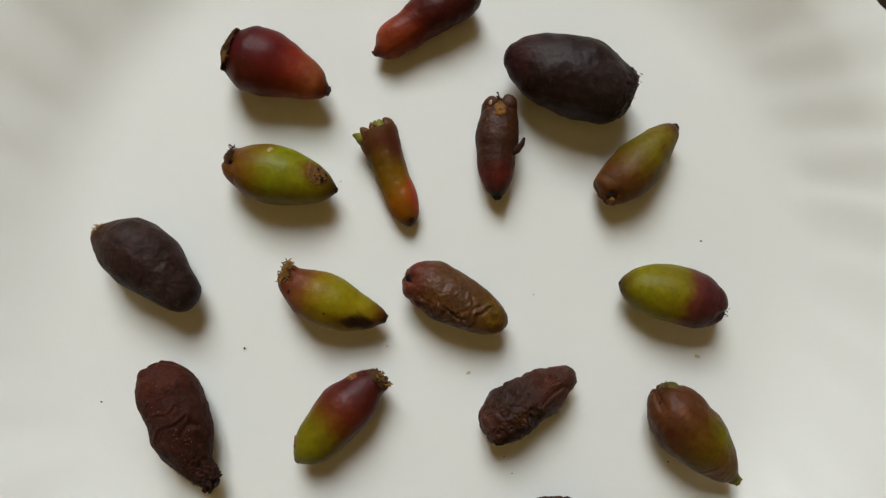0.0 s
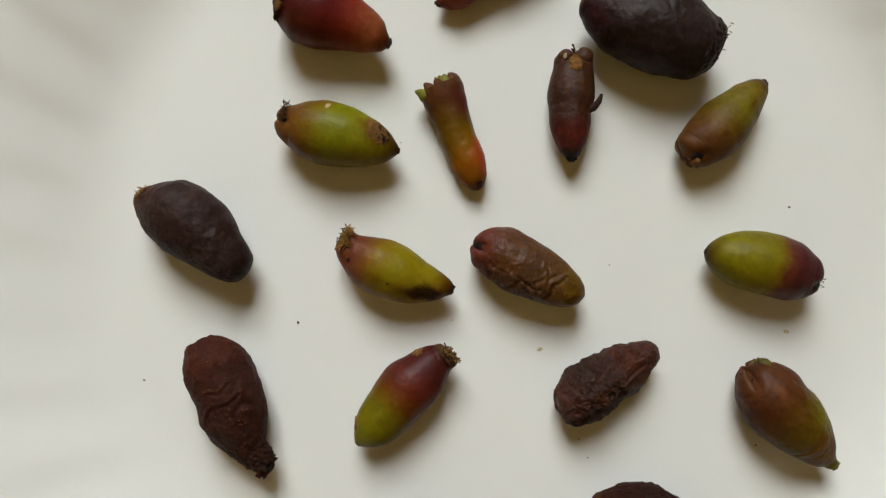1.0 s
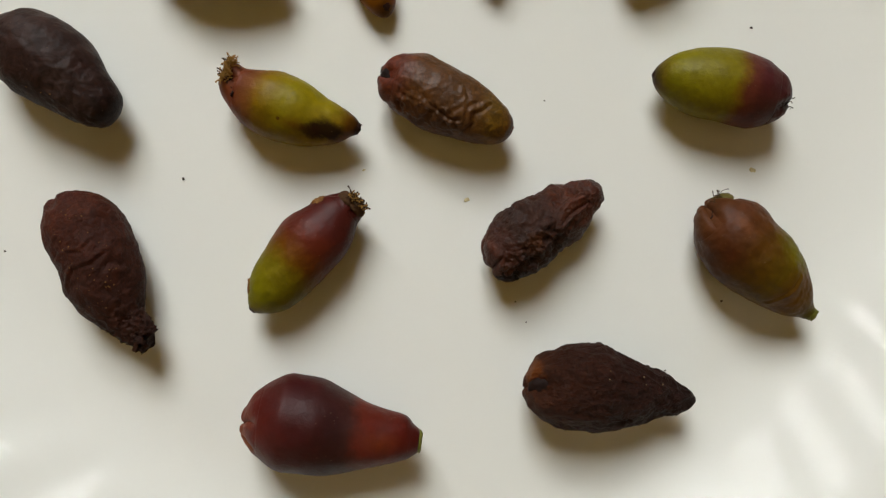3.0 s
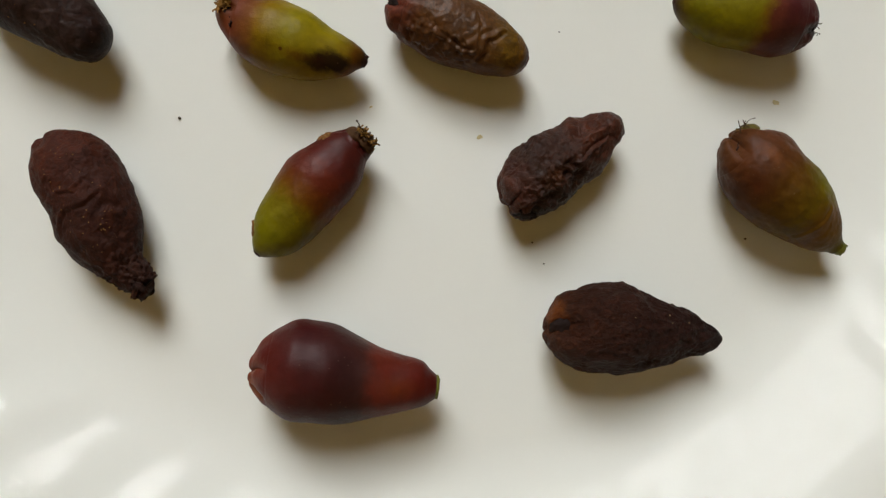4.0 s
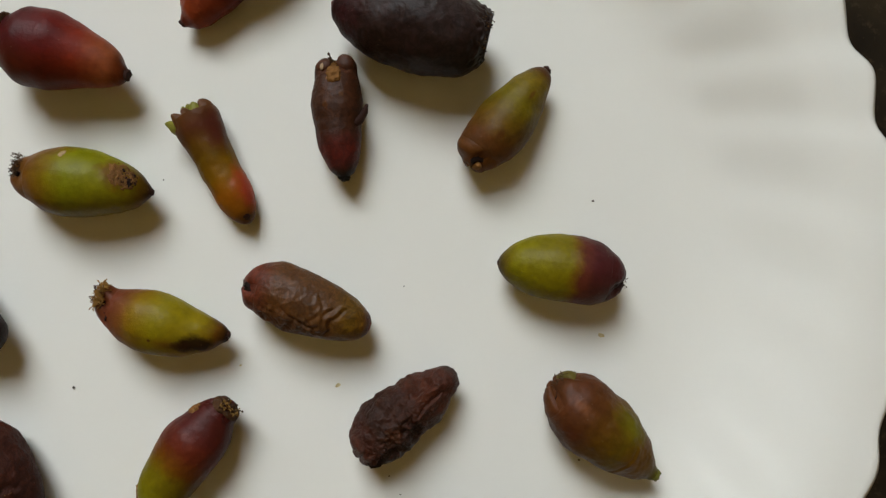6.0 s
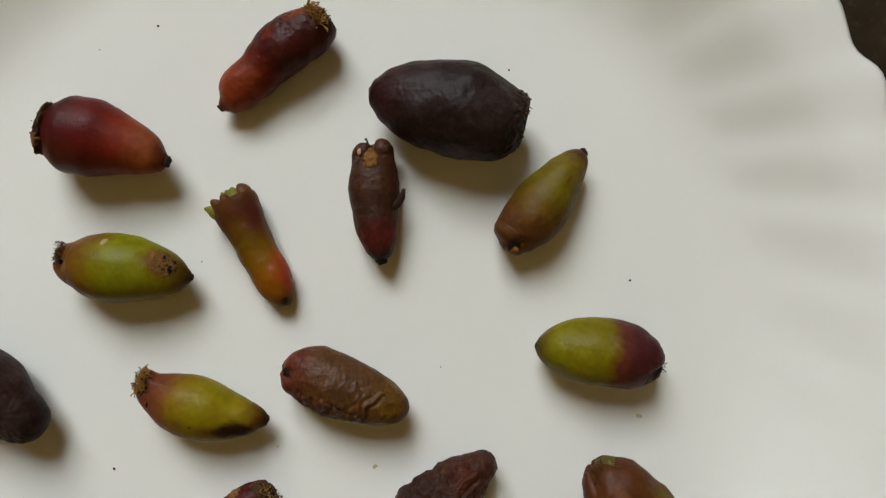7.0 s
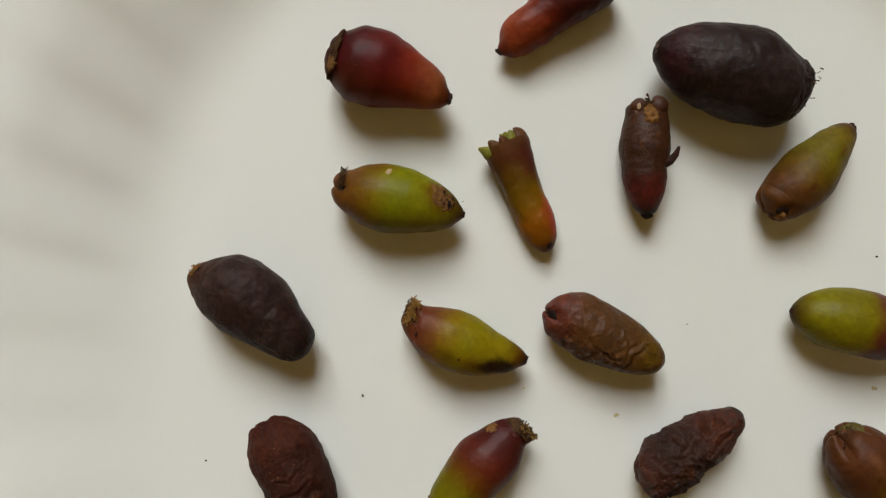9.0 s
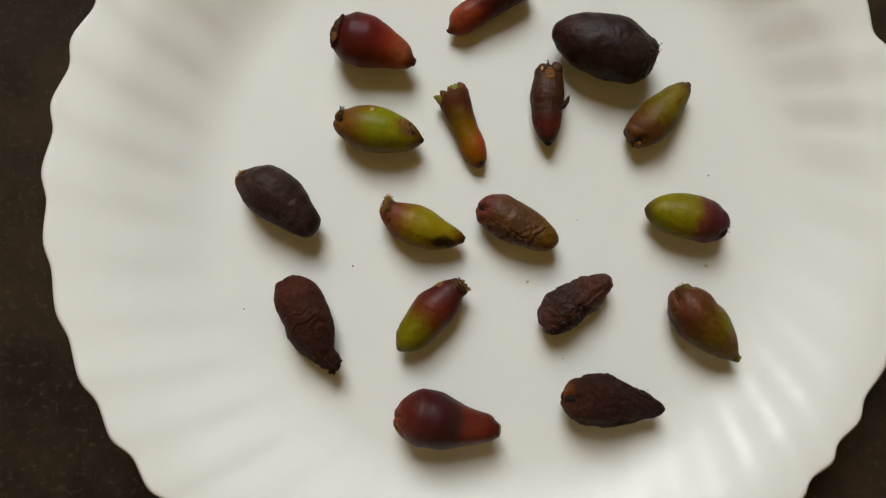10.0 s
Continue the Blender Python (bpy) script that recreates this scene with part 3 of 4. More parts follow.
def fruits():
    f = Fruit("dark red pear-shaped fruit fading to orange at its stalk end", -35.4, 45.8, -17.5, 27.0,
              (3.4, 4.6, 6.4, 8.2, 8.2, 7.1, 5.8, 4.7, 3.4, 2.2), (1.2, 1.1, 1.1, 1.2, 1.4, 1.3, 1.1, 0.8, 0.4, -0.2),
              [(0, (72, 28, 28)), (0.3, (92, 34, 34)), (0.5, (108, 38, 34)), (0.68, (136, 60, 46)), (0.86, (164, 102, 74)), (0.95, (124, 70, 46)), (1, (52, 26, 20))],
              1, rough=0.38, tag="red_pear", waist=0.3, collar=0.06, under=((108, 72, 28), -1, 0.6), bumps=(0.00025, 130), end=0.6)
    f.lobes((20, 110, 200, 290), half=43, swell=0.03, lip=0.4, puff=0.12)
    f.mouth(150, 0.3, 0.55, 0.35)
    f.patch("withered_rim", 0.060, 100, 0.055, 58, WITHERED, 0.0011, 0.0006, "withered brown rim of the crown", 0.45)
    f.patch("scab", 0.075, 116, 0.036, 17, SCAB, 0.0016, 0.0004, "pale tan papery remnant", 0.5)
    f.bits(70, 0.0, 0.09, 0.36, WITHERED, "crust", (50, 165), "crumbly brown remains of the crown")
    f.tuft(14, 0.5, 1.9, DARK_STRAW, at=(0.07, 105, 0.95), curl=1.8, lean=(-0.3, 0.0, 0.6), label="dark curled stamens")
    f.nub(1.4, 1.2, 1.3, DARK_STEM, label="dark pointed stalk stump", ragged=0.35)

    f = Fruit("red-brown club-shaped fruit with a golden tuft of stamens", 1.8, 60.1, -149.1, 29.8,
              (2.8, 3.9, 4.9, 5.6, 5.8, 5.2, 4.7, 4.6, 3.6, 1.9), (-2.0, -1.9, -2.0, -2.6, -2.8, -2.3, -1.7, -1.4, -1.1, -0.6),
              [(0, (82, 45, 38)), (0.25, (80, 40, 36)), (0.45, (80, 34, 30)), (0.6, (112, 48, 36)), (0.72, (148, 76, 56)), (0.92, (156, 84, 62)), (1, (112, 55, 40))],
              2, rough=0.36, tag="club_red", bumps=(0.0004, 160), under=((82, 36, 28), 1, 0.7), mottle=0.3,
              crag=((0.0002, 420, 0.02, 0.36, 115, 60),), marks=((0.13, 138, 4.8, 2.2, (160, 84, 52), 0.65, 2.0), (0.42, 118, 2.4, 1.8, (140, 60, 42), 0.6, 1.5)))
    f.tuft(260, 2.6, 2.2, STRAW, at=(0.10, 100, 0.66), thick=0.10, curl=0.9, lean=(-0.8, -0.3, 0.4), label="golden brown brush of dry stamens")
    f.tuft(60, 1.2, 1.9, DARK_STRAW, at=(0.05, 70, 0.55), thick=0.11, curl=1.6, lean=(-0.6, 0.3, 0.3), label="dark brown dry stamens")
    f.nub(1.0, 0.9, 1.1, DARK_STEM, side=0.2, label="black stalk stump", ragged=0.5)

    f = Fruit("large blackish purple oval fruit with a dull bloom", 37.2, 47.3, 162.7, 32.5,
              (4.8, 6.3, 7.8, 9.3, 10.2, 9.7, 8.6, 7.2, 5.3, 3.6), (-0.6, 0.1, 0.6, 0.1, -0.4, -0.3, 0.0, 0.0, 0.1, 0.0),
              [(0, (50, 36, 32)), (0.3, (60, 45, 42)), (0.75, (62, 44, 40)), (0.9, (72, 38, 40)), (1, (60, 40, 36))],
              3, rough=0.40, tag="black_oval", gain=0.78, bumps=(0.00045, 150), bloom=0.10, mottle=0.4, flat=0.88, end=0.7,
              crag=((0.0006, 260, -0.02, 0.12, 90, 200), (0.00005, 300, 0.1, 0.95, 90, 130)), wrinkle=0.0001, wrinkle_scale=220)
    f.mouth(90, 0.0, 0.72, 0.35)
    f.bits(90, -0.005, 0.04, 0.24, SCAB_AND_SHADE, "crust", (0, 360), "dark crumbly remains of the crown")
    f.bits(5, 0.0, 0.035, 0.20, SCAB, "crust", (20, 160), "brown crumbs on the crown")
    f.tuft(40, 0.9, 3.6, DARK_STRAW, at=(0.05, 100, 0.5), label="short dark dry hairs round the crown")
    f.nub(1.8, 1.6, 0.9, plain("grey_stalk", srgb(120, 92, 84)[:3], 0.8, 0.3, 900), label="pale grey stalk scar", ragged=0.4)

    f = Fruit("glossy green fruit with a corky brown scab", -33.3, 19.3, -9.9, 27.8,
              (2.5, 3.4, 4.8, 6.6, 7.3, 7.0, 6.0, 4.8, 3.2, 1.9), (1.3, 1.2, 0.9, 0.7, 0.7, 0.7, 0.6, 0.4, 0.2, 0.1),
              [(0, (122, 82, 48)), (0.16, (128, 92, 50)), (0.32, (138, 122, 48)), (0.46, (146, 152, 26)), (0.8, (146, 146, 28)), (0.93, (112, 92, 35)), (1, (60, 40, 24))],
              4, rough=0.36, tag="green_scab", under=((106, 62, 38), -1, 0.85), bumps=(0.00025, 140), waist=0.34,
              marks=((0.80, 62, 4.6, 4.4, (120, 84, 40), 0.8, 1.8), (0.30, 20, 6.0, 3.0, (128, 82, 48), 0.7, 1.2)))
    f.lobe(33, half=53, swell=0.05)
    f.lobe(146, half=51, swell=0.10)
    f.lobe(236, half=40)
    f.lobe(312, half=40)
    f.mouth(92, 0.44, 0.62, 0.7)
    f.tuft(150, 0.6, 2.3, DARK_STRAW, at=(0.07, 64, 0.80), thick=0.08, curl=1.7, lean=(-0.3, 0.4, 0.6), label="dark short stamens round the mouth")
    f.patch("scab", 0.83, 62, 0.095, 38, SCAB, 0.00016, 0.00045, "cracked brown corky scab", 0.25)
    f.patch("scab", 0.885, 74, 0.020, 12, SCAB_AND_SHADE, 0.0003, 0.0004, "dark rotten core of the scab", 0.6)
    f.bits(70, 0.75, 0.92, 0.26, SCAB, "crust", (38, 86), "corky crumbs on the scab")
    f.bits(40, 0.82, 0.92, 0.30, SCAB_AND_SHADE, "crust", (44, 84), "dark crumbs on the scab")
    f.patch("flake", 0.40, 44, 0.024, 8, PALE, 0.00015, 0.00005, "small pale flake")
    f.nub(0.9, 0.7, 1.0, DARK_STEM)

    f = Fruit("slender green and pink trumpet-shaped young fruit", -5.8, 20.8, -67.4, 25.0,
              (4.9, 5.0, 4.9, 4.5, 4.1, 4.0, 4.0, 3.6, 2.8, 1.9), (0.5, 0.5, 0.4, 0.4, 0.3, 0.2, 0.2, 0.2, 0.2, 0.2),
              [(0, (112, 78, 52)), (0.12, (106, 66, 48)), (0.24, (112, 80, 46)), (0.38, (124, 98, 42)), (0.58, (146, 112, 50)), (0.75, (164, 108, 58)), (0.9, (150, 102, 52)), (1, (98, 68, 34))],
              5, rough=0.38, tag="trumpet", bumps=(0.0003, 170), under=((112, 88, 36), -1, 0.5), mottle=0.15,
              marks=((0.76, 30, 7.0, 3.6, (190, 92, 76), 0.9, 1.3), (0.22, 45, 6.0, 3.2, (104, 56, 48), 0.85, 1.3)))
    f.petal(142, s=0.03, out=0.70, long=0.10, wide=0.34, thick=0.30, curl=-0.15)
    f.petal(172, s=0.02, out=0.92, long=0.070, wide=0.46, thick=0.28, curl=-0.22, material=GREEN_LOBE, label="green curled sepal")
    f.petal(104, s=0.02, out=0.66, long=0.085, wide=0.26, thick=0.26, curl=-0.05)
    f.petal(20, s=0.00, out=0.80, long=0.10, wide=0.40, thick=0.24, curl=0.15)
    f.petal(62, s=0.00, out=0.62, long=0.085, wide=0.30, thick=0.12, curl=0.0, material=GREEN_LOBE, label="green inner sepal")
    f.petal(84, s=-0.01, out=0.45, long=0.075, wide=0.24, thick=0.12, curl=-0.1, material=GREEN_LOBE, label="green inner sepal")
    f.petal(300, s=0.01, out=0.7, long=0.08, wide=0.36, thick=0.2, curl=0.0, material=GREEN_LOBE, label="green sepal")
    f.mouth(95, 0.3, 0.55, 0.5)
    f.tuft(16, 1.2, 1.4, DARK_STRAW, at=(0.02, 95, 0.45), thick=0.08, label="few dark stamens in the mouth")
    bm = tube(bmesh.new(), [f.axis(0.03), f.axis(-0.02) + Vector((0, -0.0004, 0.002)), f.axis(-0.075) + Vector((0, -0.0008, 0.0030))], [0.0006, 0.0005, 0.0003], 7)
    part("style", bm, GREEN_LOBE, f.thing, "green pointed style")
    f.patch("stalk_scar", 0.965, 75, 0.022, 26, DARK_STEM, 0.0001, 0.0001, "dark spot at the stalk end")

    f = Fruit("dull brown fruit with a curved thorn-like stub", 20.4, 29.3, -89.4, 24.4,
              (3.2, 4.1, 4.6, 5.2, 5.5, 5.0, 4.5, 3.9, 2.9, 2.1), (0.7, 0.2, 0.1, -0.2, -0.4, -0.5, -0.4, -0.3, -0.3, -0.1),
              [(0, (98, 62, 42)), (0.25, (86, 56, 38)), (0.6, (76, 48, 34)), (0.72, (98, 44, 38)), (0.85, (106, 44, 40)), (0.94, (62, 32, 24)), (1, (28, 17, 14))],
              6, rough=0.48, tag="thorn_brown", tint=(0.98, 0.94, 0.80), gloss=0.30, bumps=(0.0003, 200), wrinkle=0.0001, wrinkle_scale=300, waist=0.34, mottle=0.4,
              crag=((0.00006, 420, 0.1, 0.72, 90, 140),), marks=((0.40, 110, 0.9, 0.7, (126, 84, 40), 0.6, 2.0), (0.33, 75, 0.6, 0.6, (130, 88, 44), 0.6, 2.0)))
    f.lobe(12, half=44, long=0.15, swell=0.08)
    f.lobe(168, half=44, long=0.15, swell=0.08)
    f.petal(36, s=0.035, out=0.66, long=0.085, wide=0.42, thick=0.34, curl=0.12)
    f.petal(146, s=0.045, out=0.66, long=0.075, wide=0.42, thick=0.34, curl=0.12)
    f.lobe(240, half=40)
    f.lobe(310, half=36)
    f.mouth(90, 0.3, 0.7, 0.5)
    f.patch("core", 0.12, 92, 0.10, 22, TAN, 0.0004, 0.00015, "tan fibrous core of the crown", 0.25)
    f.bits(60, 0.03, 0.20, 0.24, TAN, "crust", (72, 112), "tan crumbs of the core")
    f.petal(128, s=0.06, out=0.92, long=0.035, wide=0.10, thick=0.06, curl=0.1, material=PALE, label="pale dry flap of the crown")
    f.tuft(4, 2.0, 0.5, DARK_STRAW, at=(0.03, 95, 0.7), thick=0.18, curl=0.3, label="single dry thread")
    p = f.surf(0.56, 25)
    bm = tube(bmesh.new(), [p - Vector((0, 0.0012, 0)), p + Vector((-0.0006, 0.0006, 0.0004)), p + Vector((-0.0020, 0.0017, 0.0008)), p + Vector((-0.0036, 0.0023, 0.0010))],
              [0.0011, 0.0009, 0.0007, 0.0003], 8)
    part("thorn", bm, DARK_STEM, f.thing, "curved dark thorn-like stub")
    f.nub(2.0, 1.7, 1.3, plain("black_stalk", (0.012, 0.010, 0.009), 0.8, 0.3, 900), label="blackened ragged stalk end", ragged=0.7)

    f = Fruit("green fruit browning towards its split crown", 55.8, 27.0, 46.8, 25.8,
              (2.6, 3.9, 5.1, 6.0, 6.3, 5.9, 5.0, 4.0, 2.9, 2.0), (-0.4, 0.5, 0.2, -0.2, -0.4, -0.4, -0.3, -0.2, -0.3, -0.3),
              [(0, (112, 76, 46)), (0.22, (110, 76, 48)), (0.38, (118, 96, 50)), (0.6, (128, 120, 54)), (0.85, (132, 118, 58)), (0.94, (100, 72, 45)), (1, (52, 34, 26))],
              7, rough=0.42, tag="green_brown", under=((104, 76, 40), -1, 0.6), bumps=(0.0004, 160), waist=0.36, mottle=0.4,
              marks=((0.72, 104, 1.6, 0.6, (104, 68, 40), 0.7, 2.0), (0.30, 100, 1.4, 1.0, (92, 56, 36), 0.6, 2.0)))
    f.lobe(50, half=58, swell=0.03)
    f.lobe(164, half=42, swell=0.06)
    f.lobe(240, half=38)
    f.lobe(316, half=38)
    f.mouth(111, 0.42, 0.62, 0.7)
    f.petal(128, s=0.01, out=0.5, long=0.035, wide=0.20, thick=0.14, curl=0.2, material=TAN, label="pale brown flap in the mouth")
    f.tuft(10, 0.8, 0.8, DARK_STRAW, at=(0.0, 80, 0.3), label="few dark stamens in the mouth")
    f.nub(1.2, 1.1, 1.4, DARK_STEM, side=-0.2, label="dark stalk stump", ragged=0.45)

    f = Fruit("dull greyish black fruit with a small orange tuft", -64.5, -3.5, -30.5, 28.8,
              (2.2, 3.3, 5.3, 7.5, 8.2, 7.8, 6.9, 5.6, 4.5, 3.9), (0.9, 0.9, 1.5, 2.0, 1.9, 1.8, 1.2, 0.2, -0.3, -0.4),
              [(0, (122, 82, 56)), (0.06, (96, 66, 54)), (0.14, (80, 60, 54)), (0.5, (72, 54, 49)), (0.8, (66, 47, 42)), (1, (54, 37, 32))],
              8, rough=0.45, tag="grey_black", gain=0.78, waist=0.3, collar=0.08, bumps=(0.0004, 150), folds=(0.00005, 160, 1.6), bloom=0.12, mottle=0.45, end=0.75, gloss=0.14, wrinkle=0.00012, wrinkle_scale=200,
              crag=((0.0003, 260, 0.6, 1.02, 140, 120), (0.00006, 420, 0.1, 0.6, 100, 120)))
    f.lobe(20, half=44)
    f.lobe(112, half=46, swell=0.08)
    f.lobe(205, half=44)
    f.lobe(292, half=42)
    f.mouth(60, 0.2, 0.6, 0.5)
    f.tuft(44, 0.9, 1.3, STRAW, at=(0.03, 70, 0.5), thick=0.10, curl=1.4, label="short orange-brown stamens")
    f.bits(4, 0.5, 0.8, 0.14, SCAB, "crust", (100, 150), "tiny ochre crumbs")

    f = Fruit("yellow-green fruit with a black scar along one flank", -19.1, -9.1, -19.4, 27.3,
              (2.4, 3.4, 4.2, 5.6, 6.6, 6.2, 5.1, 4.0, 2.9, 1.9), (0.5, 0.2, -0.7, -1.4, -1.4, -1.5, -1.6, -1.3, -0.9, -0.5),
              [(0, (128, 84, 52)), (0.14, (132, 80, 62)), (0.25, (142, 100, 64)), (0.36, (152, 130, 56)), (0.5, (162, 154, 28)), (0.8, (158, 146, 26)), (0.93, (112, 80, 30)), (1, (42, 26, 20))],
              9, rough=0.38, tag="yellow_green", under=((116, 72, 44), -1, 0.6), bumps=(0.0003, 150), waist=0.36, end=0.65,
              marks=((0.83, 124, 6.4, 2.6, (40, 20, 12), 0.95, 2.0), (0.72, 128, 4.5, 1.7, (52, 26, 14), 0.8, 1.8), (0.50, 118, 0.45, 0.4, (80, 40, 20), 0.85, 2.5), (0.60, 120, 3.5, 1.6, (120, 80, 34), 0.6, 1.2), (0.10, 140, 3.0, 2.4, (150, 84, 66), 0.6, 1.2)))
    f.lobe(28, half=42, swell=0.10)
    f.lobe(132, half=52, swell=0.10)
    f.lobe(225, half=42)
    f.lobe(308, half=36)
    f.mouth(96, 0.55, 0.62, 0.8)
    # a raised dark spot that paints the shade of a hole
    f.patch("hole_shade", 0.115, 112, 0.026, 13, SCAB_AND_SHADE, 0.0003, 0.0003, "dark spot painted as a hole's shade below the stamens", 0.4)
    f.tuft(240, 1.3, 2.4, STRAW, at=(0.06, 62, 0.80), thick=0.09, curl=1.5, lean=(-0.6, 0.4, 0.6), label="golden brown stamens over the mouth")
    f.tuft(36, 1.5, 2.2, DARK_STRAW, at=(0.04, 58, 0.7), thick=0.09, curl=1.5, lean=(-0.6, 0.6, 0.4), label="dark stamens over the mouth")
    f.nub(1.3, 1.1, 0.9, DARK_STEM, label="dark stalk stump", ragged=0.4)

    f = Fruit("wrinkled olive-brown fruit with a cleft crown", 10.3, -9.9, -21.4, 26.9,
              (2.2, 3.9, 5.3, 6.4, 6.6, 6.3, 5.6, 4.9, 3.8, 2.8), (1.4, 1.4, 1.7, 1.7, 1.2, 1.0, 0.8, 0.6, 0.4, 0.3),
              [(0, (132, 72, 60)), (0.14, (122, 72, 58)), (0.26, (116, 82, 54)), (0.5, (104, 76, 52)), (0.7, (112, 82, 52)), (0.84, (124, 100, 50)), (0.95, (128, 98, 52)), (1, (90, 46, 32))],
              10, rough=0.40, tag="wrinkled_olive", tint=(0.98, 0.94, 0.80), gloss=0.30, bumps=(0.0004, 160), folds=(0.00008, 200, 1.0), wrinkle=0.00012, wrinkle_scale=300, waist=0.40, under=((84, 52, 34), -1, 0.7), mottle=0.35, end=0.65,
              crag=((0.00055, 380, 0.16, 0.66, 142, 36), (0.00012, 420, 0.12, 0.7, 90, 60)),
              creases=((0.30, 0.42, ((0.80, 70), (0.77, 92), (0.72, 104), (0.74, 122), (0.70, 140))), (0.14, 0.38, ((0.60, 66), (0.66, 84), (0.62, 104), (0.56, 118))),
                       (0.20, 0.36, ((0.70, 84), (0.66, 98), (0.68, 114))), (0.40, 0.34, ((0.40, 118), (0.50, 124), (0.58, 130), (0.64, 126)))))
    f.lobe(36, half=47, swell=0.08)
    f.lobe(148, half=44, swell=0.09)
    f.lobe(236, half=38)
    f.lobe(312, half=38)
    f.mouth(96, 0.44, 0.6, 0.7)
    f.tuft(6, 0.9, 0.5, DARK_STRAW, at=(0.01, 92, 0.3), label="few dark stamens in the cleft")
    f.nub(1.3, 1.1, 0.9, plain("red_stalk", srgb(100, 50, 36)[:3], 0.5, 0.3, 900), label="reddish stalk scar")

    f = Fruit("smooth green fruit with a purple-brown crown", 63.9, -6.7, 167.3, 25.9,
              (2.5, 4.0, 5.5, 6.8, 7.1, 7.0, 6.4, 5.3, 3.8, 2.4), (-0.6, -0.6, -0.5, -0.7, -0.8, -0.7, -0.6, -0.5, -0.3, -0.2),
              [(0, (74, 38, 38)), (0.28, (88, 45, 46)), (0.37, (106, 60, 50)), (0.42, (132, 106, 54)), (0.48, (142, 136, 50)), (0.85, (146, 144, 50)), (0.95, (120, 108, 42)), (1, (66, 48, 28))],
              11, rough=0.38, tag="green_purple", under=((104, 80, 28), 1, 0.4), bumps=(0.00025, 140), waist=0.36, mottle=0.3,
              crag=((0.0004, 380, -0.02, 0.13, 50, 70),), marks=((0.03, 50, 4.0, 3.0, (46, 24, 22), 0.7, 1.5),))
    f.lobe(112, half=52, swell=0.05)
    f.lobe(20, half=30, long=0.12, swell=0.10)
    f.lobe(205, half=42)
    f.lobe(292, half=46)
    f.mouth(58, 0.36, 0.55, 0.7)
    f.tuft(10, 0.9, 1.6, DARK_STRAW, at=(0.01, 50, 0.4), thick=0.08, label="few thin dark stamens")
    f.nub(0.9, 0.7, 0.7, DARK_STEM)

    f = Fruit("shrivelled dark brown fruit with a ragged narrow end", -54.0, -40.9, -61.0, 31.0,
              (3.4, 4.6, 6.2, 7.5, 7.6, 7.2, 5.9, 4.1, 3.2, 2.6), (-0.2, 0.1, 0.2, 0.4, 0.4, -0.2, -0.6, -0.5, 0.3, 0.5),
              [(0, (98, 52, 42)), (0.12, (108, 62, 48)), (0.25, (88, 52, 43)), (0.6, (78, 47, 38)), (1, (68, 43, 35))],
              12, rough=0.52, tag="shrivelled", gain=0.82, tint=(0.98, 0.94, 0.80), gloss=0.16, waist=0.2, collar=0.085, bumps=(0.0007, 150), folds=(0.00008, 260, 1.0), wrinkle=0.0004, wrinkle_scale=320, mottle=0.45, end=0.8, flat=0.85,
              crag=((0.0005, 330, 0.74, 1.05, 90, 190), (0.00012, 480, 0.1, 0.5, 90, 120)),
              creases=((0.30, 0.7, ((0.70, 74), (0.62, 80), (0.55, 74), (0.52, 58), (0.56, 44))), (0.25, 0.4, ((0.36, 70), (0.40, 88), (0.36, 108))), (0.25, 0.4, ((0.46, 62), (0.49, 84), (0.46, 112), (0.50, 130)))))
    f.lobe(60, half=44)
    f.lobe(150, half=44)
    f.lobe(240, half=44)
    f.lobe(330, half=44)
    f.bits(60, 0.84, 1.0, 0.4, f.mat, "crust", (-20, 200), "crumbly dry skin")
    f.bits(40, 0.12, 0.75, 0.16, SCAB, "crust", (50, 120), "tiny ochre crumbs")
    f.nub(2.4, 2.1, 1.8, f.mat, side=0.5, ragged=1.0, label="ragged crumbling end")

    f = Fruit("green fruit blushed maroon below a withered crown", -16.7, -38.0, -133.9, 28.1,
              (2.2, 3.1, 4.2, 5.6, 6.5, 6.2, 5.6, 4.9, 3.3, 2.1), (0.0, 0.0, -0.4, -0.1, -0.3, 0.0, 0.3, 0.5, 0.7, 0.5),
              [(0, (84, 42, 38)), (0.28, (96, 46, 42)), (0.42, (112, 56, 42)), (0.54, (124, 84, 42)), (0.66, (132, 124, 32)), (0.85, (136, 136, 26)), (0.97, (136, 134, 44)), (1, (112, 108, 40))],
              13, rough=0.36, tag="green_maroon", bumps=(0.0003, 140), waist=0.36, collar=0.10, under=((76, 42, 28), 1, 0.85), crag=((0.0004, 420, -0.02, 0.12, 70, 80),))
    f.lobes((16, 106, 196, 286), half=44, swell=0.04)
    f.mouth(70, 0.35, 0.7, 0.6)
    for angle, s, out in ((10, 0.03, 0.75), (50, 0.02, 0.9), (105, 0.02, 0.85), (150, 0.02, 0.7)):
        f.petal(angle, s=s + 0.01, out=out - 0.10, long=0.040, wide=0.42, thick=0.10, curl=0.10, material=WITHERED, label="withered brown sepal")
    f.tuft(90, 1.2, 2.1, DARK_STRAW, at=(0.01, 70, 0.7), thick=0.12, curl=1.8, label="withered dark stamens")
    f.tuft(50, 1.2, 2.1, STRAW, at=(0.01, 70, 0.8), thick=0.12, curl=1.8, label="withered curled straw-coloured stamens")
    f.bits(70, -0.02, 0.055, 0.34, WITHERED, "crust", (10, 165), "crumbly brown remains of the crown")
    f.bits(24, -0.02, 0.05, 0.28, SCAB, "crust", (20, 150), "ochre crumbs on the crown")
    f.patch("peel", 0.17, 158, 0.060, 15, SCAB, 0.0002, 0.0003, "tan peeled strip of skin", 0.5)
